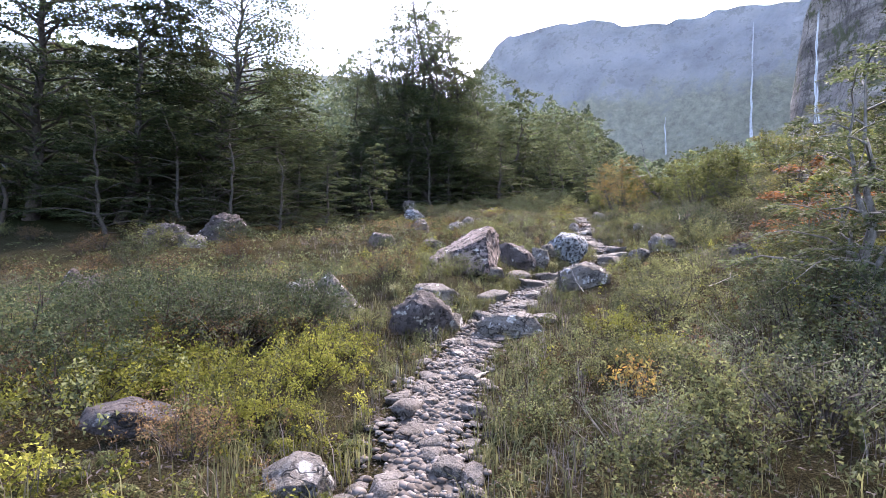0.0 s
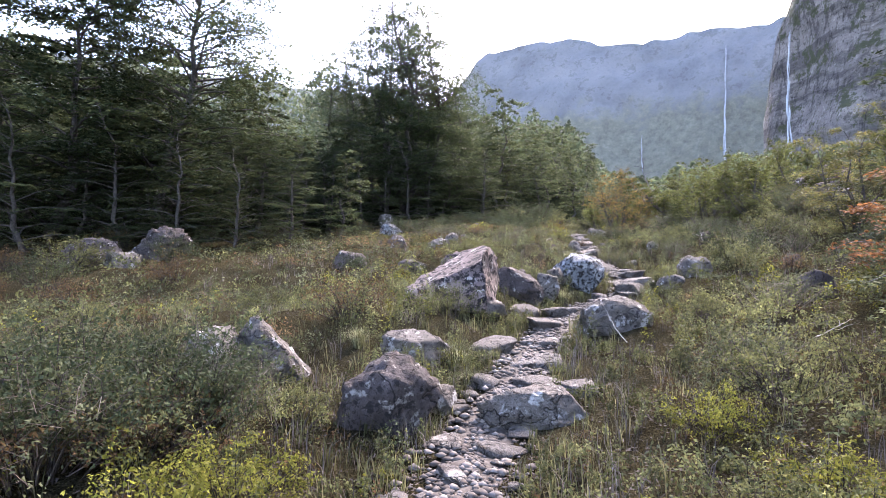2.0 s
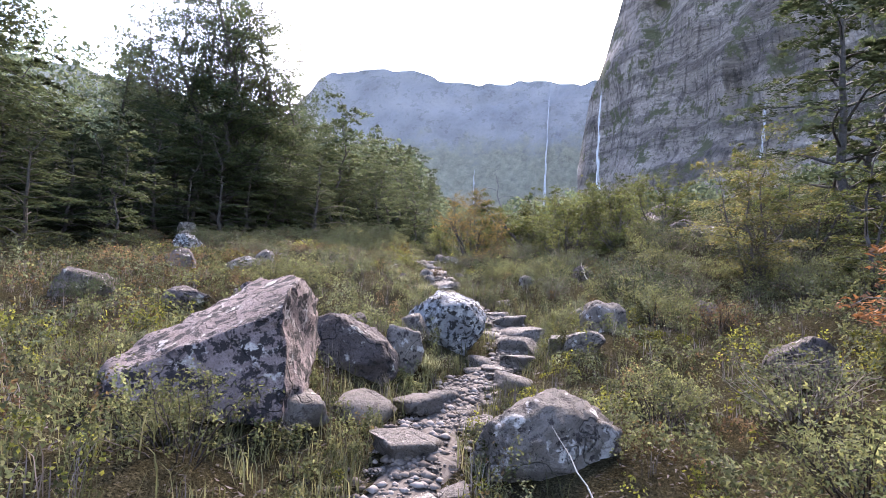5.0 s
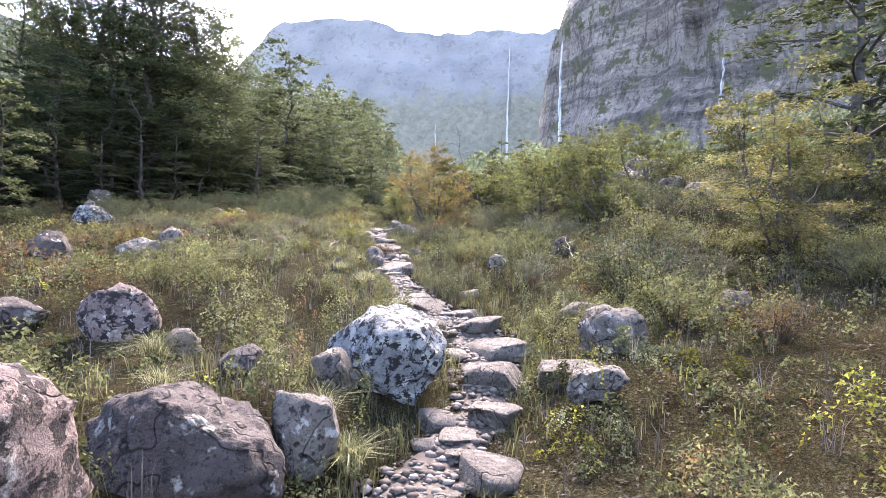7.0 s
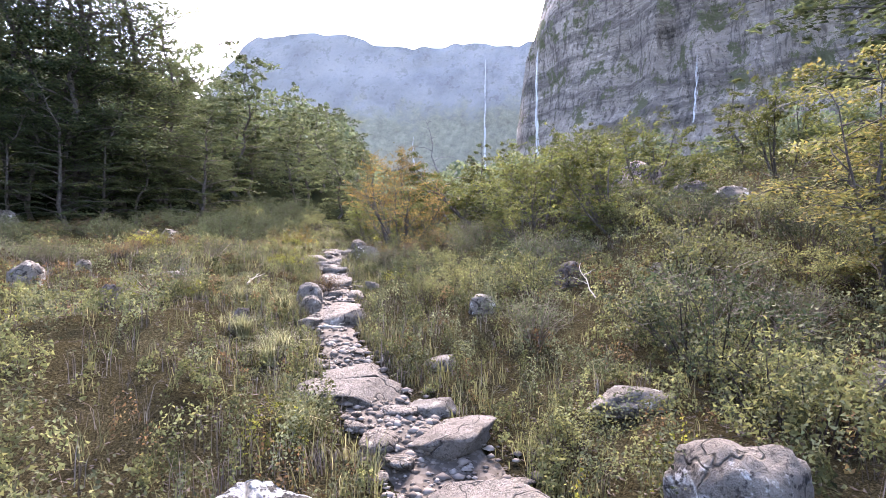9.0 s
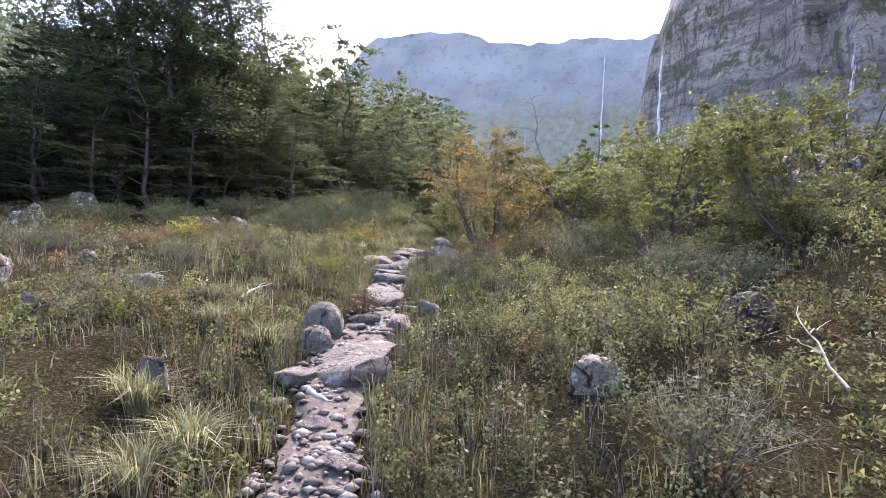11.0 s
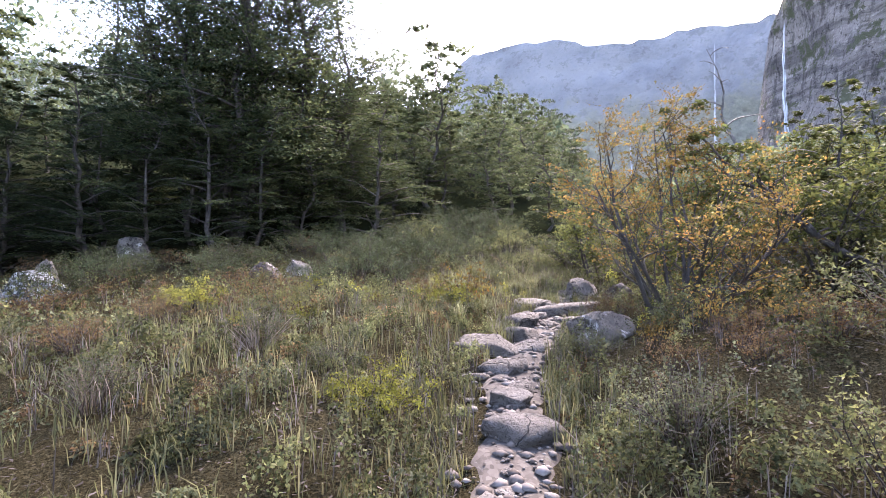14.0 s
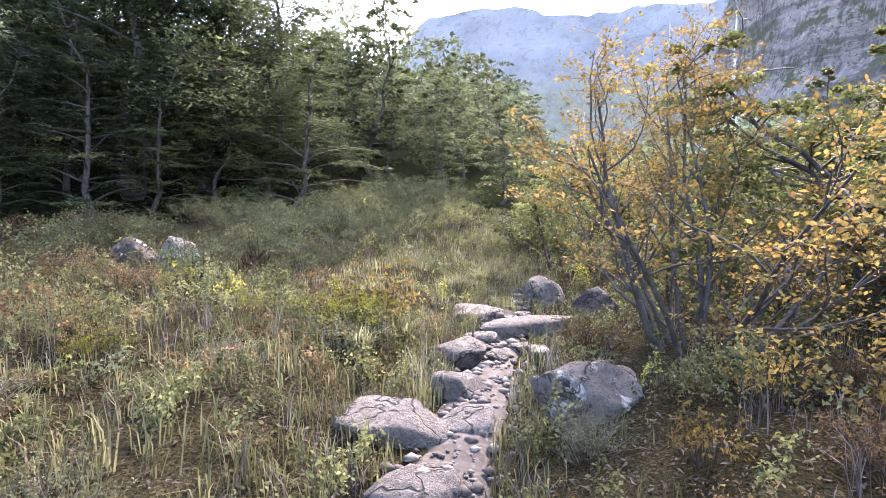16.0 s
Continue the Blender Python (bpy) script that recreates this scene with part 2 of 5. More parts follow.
c = mat.mix(mat.mask(mat.noise(1.0, 6, 0.7, strata.outputs[0]), 0.48, 0.58), c, mat.hsv(c, 0.5))
c = mat.mix(mat.mask(mat.noise(1.0, 6, 0.7, pillars.outputs[0]), 0.52, 0.6), c, mat.hsv(c, 0.5))
c = mat.mix(mat.mask(mat.noise(0.35, 8, 0.75), 0.55, 0.62), c, mat.hsv(c, 1.5))
c = mat.mix(mat.mask(mat.noise(0.6, 8, 0.75), 0.56, 0.6), c, mat.hsv(c, 0.4))
c = mat.mix(mat.mask(mat.noise(0.07, 8, 0.78), 0.53, 0.57), c, (0.075, 0.078, 0.042))
both = mat.node("ShaderNodeMath", Value=0)
mat.t.links.new(mat.noise(1.0, 8, 0.7, strata.outputs[0]), both.inputs[0])
mat.t.links.new(mat.noise(0.25, 8, 0.7), both.inputs[1])
CLIFF = mat.colour(c).bump(both.outputs[0], 1.0, 9.0).m
# Distance haze is put into the ridge's pale rock and woodland colours.
mat = Mat("haze_tinted_ridge_rock", 1.0)
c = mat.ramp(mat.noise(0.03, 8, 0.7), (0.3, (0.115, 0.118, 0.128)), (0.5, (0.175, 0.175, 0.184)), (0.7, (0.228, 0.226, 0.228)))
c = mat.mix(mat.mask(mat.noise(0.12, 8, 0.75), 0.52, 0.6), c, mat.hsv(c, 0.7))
height = mat.node("ShaderNodeSeparateXYZ", Vector=mat.pos).outputs["Z"]
wooded = mat.node("ShaderNodeMath", Value=0)
mat.t.links.new(mat.mask(height, 150, 70), wooded.inputs[0])
mat.t.links.new(mat.noise(0.05, 8, 0.7), wooded.inputs[1])
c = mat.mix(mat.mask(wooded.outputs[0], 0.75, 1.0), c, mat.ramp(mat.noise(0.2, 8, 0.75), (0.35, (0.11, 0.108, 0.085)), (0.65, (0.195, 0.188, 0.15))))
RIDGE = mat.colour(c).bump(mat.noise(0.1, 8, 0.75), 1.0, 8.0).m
# The hillside's green carries a bluish cast that stands for distance haze.
mat = Mat("haze_tinted_slope", 1.0)
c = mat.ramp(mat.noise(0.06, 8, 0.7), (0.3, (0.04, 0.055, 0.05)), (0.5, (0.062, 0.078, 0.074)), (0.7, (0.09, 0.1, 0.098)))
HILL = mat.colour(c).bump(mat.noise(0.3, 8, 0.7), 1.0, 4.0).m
mat = Mat("falling_water", 0.4)
WATER = mat.colour(mat.ramp(mat.noise(0.4, 4), (0.3, (0.2, 0.205, 0.22)), (0.7, (0.3, 0.305, 0.32)))).m


# ---------------------------------------------------------------- terrain
def lattice(ix, iy, seed):
    n = (ix * 374761393 + iy * 668265263 + seed * 974711) & 0x7FFFFFFF
    n = ((n ^ (n >> 13)) * 1274126177) & 0x7FFFFFFF
    return ((n ^ (n >> 16)) & 0xFFFF) / 65535.0 * 2 - 1


def vnoise(x, y, seed=0):
    """Smooth noise from -1 to 1 over the plan."""
    x, y = np.asarray(x, float), np.asarray(y, float)
    ix, iy = np.floor(x).astype(np.int64), np.floor(y).astype(np.int64)
    fx, fy = x - ix, y - iy
    u, v = fx * fx * (3 - 2 * fx), fy * fy * (3 - 2 * fy)
    a = lattice(ix, iy, seed) * (1 - u) + lattice(ix + 1, iy, seed) * u
    b = lattice(ix, iy + 1, seed) * (1 - u) + lattice(ix + 1, iy + 1, seed) * u
    return a * (1 - v) + b * v


def smooth(lo, hi, v):
    s = np.clip((np.asarray(v, float) - lo) / (hi - lo), 0, 1)
    return s * s * (3 - 2 * s)


def band(lo, hi, v, soft=0.6):
    return smooth(lo - soft, lo + soft, v) * (1 - smooth(hi - soft, hi + soft, v))


YS = np.linspace(-60, 120, 1801)


def eased(ys, vs, width=1.6):
    """A smooth curve through a few stations along the walk."""
    raw = np.interp(YS, ys, vs)
    k = np.exp(-0.5 * (np.arange(-40, 41) * 0.1 / width * 2) ** 2)
    return np.convolve(np.pad(raw, 40, mode="edge"), k / k.sum(), "valid")


TRAIL_X = eased((-60, -3, 0, 3, 5, 6.7, 8.7, 9.8, 10.8, 11.6, 12.6, 13.4, 14.8, 16.5, 18.6, 21, 22, 24, 26, 32, 60),
                (-6, -0.3, -0.2, -0.2, 0.0, 0.42, 1.2, 1.7, 2.3, 3.1, 3.85, 4.15, 3.95, 4.15, 4.75, 5.2, 5.6, 6.3, 6.7, 8.0, 16), 0.6)
TRAIL_Z = eased((-60, -5, 0, 5, 8, 10, 12.5, 15, 19.7, 23, 28, 31, 40, 60, 120),
                (-6, -0.5, -0.1, 0.1, 0.45, 0.72, 1.0, 1.5, 2.25, 2.5, 2.95, 3.3, 4.3, 6.0, 9.5))


def trail(y):
    return np.interp(y, YS, TRAIL_X)


def wood_edge(x, y):
    """Metres past the edge of the wood, which runs obliquely across the end of the meadow."""
    return (x + 9.7) * -0.591 + (y - 22.8) * 0.806


def ground_z(x, y):
    x, y = np.asarray(x, float), np.asarray(y, float)
    s = x - trail(y)
    z = np.interp(y, YS, TRAIL_Z)
    z = z + 0.06 * np.clip(s - 1.0, 0, 12) + 0.2 * np.clip(s - 2.8, 0, 30)
    z = z - 0.07 * np.clip(-s - 1.5, 0, 10) + 0.06 * np.clip(wood_edge(x, y) + 6, 0, 6)
    z = z + 0.26 * np.clip(wood_edge(x, y), 0, 40) * smooth(0, 8, wood_edge(x, y)) * (1 - smooth(14, 21, np.degrees(np.arctan2(x - 3, np.maximum(y - 10, 0.01)))))
    far = np.hypot(x - 3, y - 15)
    z = z + smooth(60, 400, far) * 38 * smooth(-100, 150, y)
    off = smooth(0.35, 1.3, np.abs(s))
    bumps = 0.17 * vnoise(x * 0.5, y * 0.5, 1) + 0.17 * np.abs(vnoise(x * 1.1, y * 1.1, 2)) + 0.05 * vnoise(x * 3.1, y * 3.1, 3)
    return z + (0.12 + bumps) * off + 0.025 * vnoise(x * 4, y * 4, 5) * (1 - off)


def gz(x, y):
    return float(ground_z(x, y))


# ---------------------------------------------------------------- mesh helpers
def mesh_of(name, verts, faces, material, plant=None):
    """A mesh from arrays: verts (n, 3); faces, one or more (m, 3) or (m, 4) arrays; plant: the tone of each vertex's plant."""
    me = bpy.data.meshes.new(name)
    faces = [np.asarray(f, np.int32) for f in (faces if isinstance(faces, list) else [faces]) if len(f)]
    verts = np.asarray(verts, np.float32)
    loops = np.concatenate([f.ravel() for f in faces])
    sizes = np.concatenate([np.full(len(f), f.shape[1], np.int32) for f in faces])
    me.vertices.add(len(verts))
    me.vertices.foreach_set("co", verts.ravel())
    me.loops.add(len(loops))
    me.loops.foreach_set("vertex_index", loops)
    me.polygons.add(len(sizes))
    me.polygons.foreach_set("loop_start", np.concatenate([[0], np.cumsum(sizes)[:-1]]).astype(np.int32))
    me.materials.append(material)
    me.update(calc_edges=True)
    if plant is not None:
        me.attributes.new("plant", "FLOAT", "POINT").data.foreach_set("value", np.asarray(plant, np.float32))
    return me


def shade_smooth(me):
    me.polygons.foreach_set("use_smooth", np.ones(len(me.polygons), bool))
    return me


def tube(points, radii, sides=6):
    pts = np.asarray(points, float)
    d = np.gradient(pts, axis=0)
    d /= np.linalg.norm(d, axis=1, keepdims=True) + 1e-9
    ref = np.where(np.abs(d[:, 2:3]) > 0.9, [[1.0, 0, 0]], [[0, 0, 1.0]])
    u = np.cross(d, ref)
    u /= np.linalg.norm(u, axis=1, keepdims=True) + 1e-9
    w = np.cross(d, u)
    a = np.linspace(0, 2 * np.pi, sides, endpoint=False)
    r = np.asarray(radii, float)[:, None, None]
    v = pts[:, None] + r * (np.cos(a)[None, :, None] * u[:, None] + np.sin(a)[None, :, None] * w[:, None])
    n = len(pts)
    i, j = np.meshgrid(np.arange(n - 1), np.arange(sides), indexing="ij")
    k = (j + 1) % sides
    f = np.stack([i * sides + j, i * sides + k, (i + 1) * sides + k, (i + 1) * sides + j], -1).reshape(-1, 4)
    return v.reshape(-1, 3), f


def joined(bits):
    vs, fs, n = [], [], 0
    for v, f in bits:
        vs.append(v)
        fs.append(f + n)
        n += len(v)
    return np.concatenate(vs), np.concatenate(fs)


def leaves(centres, size, rng, flat=0.5, long=1.6, axis=None, corners=3, out=(0, 0, 1.0)):
    """One small leaf at every centre: three-cornered, or a rhomb folded along its middle. flat: 1 faces the way out, 0 any way."""
    c = np.asarray(centres, float)
    n = len(c)
    nrm = rng.normal(size=(n, 3))
    nrm /= np.linalg.norm(nrm, axis=1, keepdims=True)
    nrm = nrm * (1 - flat) + np.asarray(out) * flat
    nrm /= np.linalg.norm(nrm, axis=1, keepdims=True)
    d = rng.normal(size=(n, 3)) if axis is None else np.asarray(axis) + 0.5 * rng.normal(size=(n, 3))
    u = np.cross(nrm, d)
    u /= np.linalg.norm(u, axis=1, keepdims=True) + 1e-9
    w = np.cross(nrm, u)
    s = (size * rng.uniform(0.6, 1.4, n))[:, None]
    if corners == 3:
        v = np.stack([c - w * s * long / 2 + u * s * 0.2, c + u * s * 0.55 + w * s * long * 0.3, c + w * s * long / 2 - u * s * 0.5], 1)
    else:
        v = np.stack([c - w * s * long / 2, c + u * s / 2 + nrm * s * 0.12, c + w * s * long / 2, c - u * s / 2 + nrm * s * 0.12], 1)
    return v.reshape(-1, 3), np.arange(n * corners).reshape(-1, corners)


def blades(roots, heights, rng, lean=0.5, width=0.006):
    """Grass blades: bent two-piece strips that taper to a point."""
    r = np.asarray(roots, float)
    n = len(r)
    a = rng.uniform(0, 2 * np.pi, n)
    d = np.stack([np.cos(a), np.sin(a), np.zeros(n)], 1)
    side = np.stack([-np.sin(a), np.cos(a), np.zeros(n)], 1) * (width * rng.uniform(0.6, 1.5, n))[:, None]
    h = np.asarray(heights)[:, None]
    k = (lean * rng.uniform(0.2, 1.5, n))[:, None]
    up = np.array([0, 0, 1.0])
    mid = r + up * h * 0.6 + d * h * k * 0.3
    tip = r + up * h * (1 - 0.3 * k) + d * h * k
    v = np.stack([r - side, r + side, mid + side * 0.8, mid - side * 0.8, tip], 1).reshape(-1, 3)
    b = np.arange(n)[:, None] * 5
    return v, [b + np.array([[0, 1, 2, 3]]), b + np.array([[3, 2, 4]])]


def part(name, me, parent, label=""):
    ob = new(name, me)
    ob.parent = parent
    return tagged(ob, label) if label else ob


# ---------------------------------------------------------------- ground, trail, mountains
def spread(lo, hi, step, out):
    inner = np.arange(lo, hi + step / 2, step)
    grow = step * np.cumsum(1.12 ** np.arange(1, 90))
    grow = grow[grow < out]
    return np.concatenate([lo - grow[::-1], inner, hi + grow])


def grid_faces(nx, ny):
    i, j = np.meshgrid(np.arange(ny - 1), np.arange(nx - 1), indexing="ij")
    a = i * nx + j
    return np.stack([a, a + 1, a + nx + 1, a + nx], -1).reshape(-1, 4)


gx, gy = spread(-9, 13, 0.19, 1500), spread(0, 32, 0.19, 1500)
X, Y = np.meshgrid(gx, gy)
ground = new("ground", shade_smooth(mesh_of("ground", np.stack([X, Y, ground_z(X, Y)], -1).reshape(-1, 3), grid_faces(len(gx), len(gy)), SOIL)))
tagged(ground, "dark mossy heath soil of a rising mountain meadow", "ground", kind="structure")


def trail_width(y):
    return 0.39 - 0.13 * smooth(13.5, 16, y) + 0.08 * vnoise(np.asarray(y) * 0.9, 3.3, 8)


ty = np.arange(-4, 24.7, 0.08)
tu = np.linspace(-1, 1, 21)
U, T = np.meshgrid(tu, ty)
edge = 1 + 0.35 * vnoise(T * 2.3, np.sign(U) * 7.7, 9)
TX = trail(T) + U * trail_width(T) * edge
TZ = ground_z(TX, T) + 0.02 + 0.012 * vnoise(TX * 16, T * 16, 11) - 0.1 * np.abs(U) ** 4
path = new("footpath", shade_smooth(mesh_of("footpath", np.stack([TX, T, TZ], -1).reshape(-1, 3), grid_faces(len(tu), len(ty)), GRAVEL)))
tagged(path, "narrow footpath of greyish-mauve gravel and trodden earth", "footpath", kind="structure")


def mountain(name, label, headings, radius, base, crest, rough, setback, material, nt=220, nv=60, columns=0.0, lip=True):
    """A rock wall seen along headings (degrees): its foot at base and its crest at crest degrees above the horizon at each heading."""
    th = np.linspace(headings[0], headings[-1], nt)
    v = np.linspace(0, 1, nv)
    TH, V = np.meshgrid(th, v)
    R = np.interp(TH, headings, radius)
    zb, zc = R * np.tan(np.radians(np.interp(TH, headings, base))), R * np.tan(np.radians(np.interp(TH, headings, crest)))
    s = TH * R / 57.3
    H = (zc - zb) * V
    fr = sum(vnoise(s / w + k, H / w * 0.6, 20 + k) * w * 0.09 for k, w in enumerate((60, 26, 11, 5)))
    ledge = sum(vnoise(H / w, s / (w * 9), 30 + k) * w * 0.12 for k, w in enumerate((24, 9)))
    column = (np.abs(vnoise(s / 5.5, H / 40, 50)) * 5 + np.abs(vnoise(s / 2.4, H / 25, 51)) * 2.2) * columns * smooth(0.12, 0.2, V - 0.06 * vnoise(s / 30, 1.0, 52))
    crag = vnoise(s / 22, 5.0, 40) * 4 + vnoise(s / 7, 5.0, 41) * 2
    R2 = R + setback * V ** 1.3 * 60 + (fr + ledge + column) * rough * smooth(0, 0.1, V)
    zc = zc * (R + setback * 60) / R
    Z = zb + (zc - zb) * V + crag * rough * V ** 6
    R2, Z, TH = np.vstack([R2, R2[-1:], R2[-1:] + 20]), np.vstack([Z, Z[-1:], Z[-1:] - 70]), np.vstack([TH, TH[-2:]])
    P = np.stack([3 + R2 * np.sin(np.radians(TH)), 10 + R2 * np.cos(np.radians(TH)), Z + 2.5], -1)
    faces = np.concatenate([grid_faces(nt, nv), grid_faces(nt, 2)[:nt if lip else 0] + nt * nv])[:, ::-1]
    ob = new(name, shade_smooth(mesh_of(name, P.reshape(-1, 3), faces, material)))
    return tagged(ob, label, "mountain", kind="structure")


mountain("backdrop_ridge", "rock ridge with a flat crest, blue-grey haze painted in", (-4, 1, 3.3, 5, 6.7, 9.5, 14, 20, 28, 31, 34, 42), (480, 470, 460, 455, 450, 440, 430, 420, 410, 405, 400, 400),
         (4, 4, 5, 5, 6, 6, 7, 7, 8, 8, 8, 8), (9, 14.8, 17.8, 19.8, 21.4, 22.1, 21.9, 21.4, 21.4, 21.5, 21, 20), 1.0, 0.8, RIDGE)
mountain("backdrop_cliff", "dark layered basalt cliff with vertical columns", (32.6, 33.6, 34.6, 36, 38.5, 46, 55, 70, 90, 110, 140), (264, 262, 259, 254, 240, 216, 200, 190, 190, 190, 200),
         (6, 6, 6.5, 7, 8, 9, 9, 9, 9, 8, 5), (14, 20.5, 23, 28, 36, 41, 42, 42, 40, 30, 12), 1.7, 0.35, CLIFF, 420, 120, 1.0, False)
mountain("backdrop_hill", "wooded hillside beneath a bright sky, bluish haze painted in", (-150, -90, -60, -45, -30, -20, -10, -2, 3, 8), (300, 260, 260, 270, 280, 300, 320, 340, 350, 360),
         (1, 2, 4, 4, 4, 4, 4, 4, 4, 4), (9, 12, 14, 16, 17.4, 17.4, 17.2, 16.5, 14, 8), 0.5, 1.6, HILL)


def waterfall(heading, low, high, foot, setback, width):
    """A fall of a few strands down a rock wall whose foot is at that radius, between two heights in degrees."""
    h = np.linspace(0, 1, 40)
    ang = radians(heading)
    radius = foot - 9 + setback * 60 * (0.15 + 0.8 * h) ** 1.3
    z = radius * np.tan(np.radians(low + (high - low) * h)) + 2.5
    strands = []
    for k in range(4):
        side = 0.7 * np.sin(h * 3 + heading) + 0.15 * np.sin(h * 23) + width * (1.15 - h) * 0.45 * math.sin(k * 2.3 + 0.4) * (1 + 0.4 * np.sin(h * 13 + k * 2))
        x = 3 + radius * math.sin(ang) + side * math.cos(ang)
        y = 10 + radius * math.cos(ang) - side * math.sin(ang) - 0.3 * k
        thick = np.clip(0.6 * width * (1.3 - h) * (0.75 + 0.5 * np.sin(h * (17 + 5 * k) + k) + 0.3 * np.sin(h * 51 + k * 3)), 0.03, 9)
        strands.append(tube(np.stack([x, y, z + 0.8 * k], 1), thick * (1, 0.8, 0.6, 0.5)[k], 6))
    v, f = joined(strands)
    return tagged(new("waterfall", shade_smooth(mesh_of("waterfall", v, f, WATER))), "thin white waterfall dropping down a dark rock wall", "waterfall", "waterfalls on the cliff")


waterfall(29.4, 8.8, 19.6, 408, 0.8, 0.85)
waterfall(34.7, 9.2, 19.8, 256, 0.35, 0.75)
waterfall(22.0, 9.0, 14.5, 416, 0.8, 0.4)
waterfall(49.4, 12.5, 18, 208, 0.35, 0.25)


# ---------------------------------------------------------------- trees and shrubs
def tree(name, seed, height, spread_m, bare, leaf, bark, n_limb=34, per=190, leaf_size=0.1, stems=1, lean=0.0, layer=0.04, droop=0.12, girth=0.016, fan=0.42, top=0.8, flat=0.6, splay=0.55, toward=None, corners=3):
    """A beech with level, fan-like sprays in layers. bare: the share of the trunk without limbs. Returns an Empty with its trunk or stems, branchwork and crown."""
    rg = np.random.default_rng(seed)
    root = new(name)
    limb_bits, leaf_bits = [], []
    for st in range(stems):
        a0 = st * 2.4 + rg.uniform(-0.5, 0.5) if toward is None else toward + rg.uniform(-0.3, 0.3)
        tilt = lean if stems == 1 else lean + rg.uniform(0.2, 1.0) * splay * (st > 0)
        h = np.linspace(0, 1, 11)
        hs = height * (1 if st == 0 else rg.uniform(0.6, 0.95))
        wob = np.cumsum(rg.normal(0, 0.024, (11, 2)), 0) * hs
        wob -= wob[0]
        pts = np.stack([np.cos(a0) * tilt * h ** 0.8 * hs + wob[:, 0], np.sin(a0) * tilt * h ** 0.8 * hs + wob[:, 1], h * hs * (1 - 0.3 * tilt) - 0.15 * min(1, hs / 4)], 1)
        r0 = girth * hs + 0.004
        v, f = tube(pts, r0 * (1 - 0.93 * h) * (1 + 0.5 * np.exp(-h * 18)), 8)
        part("trunk" if stems == 1 else "stem", shade_smooth(mesh_of("trunk", v, f, bark)), root)
        count = max(6, n_limb // stems)
        for i in range(count):
            u = (i + rg.uniform(0, 1)) / count
            q = bare + (1 - bare) * u
            base = np.array([np.interp(q, h, pts[:, k]) for k in range(3)])
            ang = i * 2.4 + rg.uniform(-0.6, 0.6)
            prof = (0.8 + 0.2 * min(u * 4, 1)) * (1 - top * u ** 1.5)
            ln = spread_m * prof * rg.uniform(0.4, 1.2) / (1 if stems == 1 or splay < 0.2 else 1.35)
            rise = rg.uniform(0.1, 0.75) + 0.5 * u
            k = np.linspace(0, 1, 7)
            turn = 0.5 * rg.normal()
            way = np.stack([np.cos(ang + turn * k * 0.5), np.sin(ang + turn * k * 0.5)], 1)
            lp = base + np.concatenate([way * k[:, None], (rise * k - (rise * 0.6 + droop) * k ** 2)[:, None]], 1) * ln
            lp = lp + np.cumsum(rg.normal(0, 0.022, (7, 3)), 0) * ln * (k > 0)[:, None]
            limb_bits.append(tube(lp, r0 * 0.4 * (1 - 0.7 * q) * (1 - 0.9 * k) + 0.0025, 3))
            m = max(12, int(per * (0.25 + 0.75 * ln / spread_m)))
            twigs = 9
            tt = np.sort(rg.uniform(0.22, 1.0, twigs))
            side = np.where(np.arange(twigs) % 2, 1.0, -1.0) * rg.uniform(0.6, 1.25, twigs)
            tilt_z = rg.normal(-0.05, 0.12, twigs)
            pick = rg.integers(0, twigs, m)
            t = tt[pick]
            on = np.stack([np.interp(t, k, lp[:, c]) for c in range(3)], 1)
            reach = fan * ln * (1.15 - 0.75 * t) * rg.uniform(0, 1, m) ** 0.8
            perp = np.array([-np.sin(ang), np.cos(ang), 0])
            fwd = np.array([np.cos(ang), np.sin(ang), 0])
            off = perp * (side[pick] * reach)[:, None] + fwd * (0.55 * reach)[:, None] + rg.normal(0, 1, (m, 3)) * np.array([0.05 * ln, 0.05 * ln, layer])
            off[:, 2] += tilt_z[pick] * reach - 0.1 * reach
            leaf_bits.append(leaves(on + off, leaf_size, rg, flat, 1.6, fwd, corners))
    v, f = joined(limb_bits)
    tagged(part("branchwork", shade_smooth(mesh_of("branchwork", v, f, bark)), root), kind="stuff")
    if per > 20:
        v, f = joined(leaf_bits)
        part("crown", mesh_of("crown", v, f, leaf), root)
    return root


def crooked(rg, start, way, length, rise, bend, n=7):
    """A branch that wanders and turns upward as it goes."""
    pts, d = [np.asarray(start, float)], np.asarray(way, float)
    for i in range(n - 1):
        d = d + rg.normal(0, bend, 3) + np.array([0, 0, rise])
        d /= np.linalg.norm(d)
        pts.append(pts[-1] + d * length / (n - 1))
    return np.array(pts)


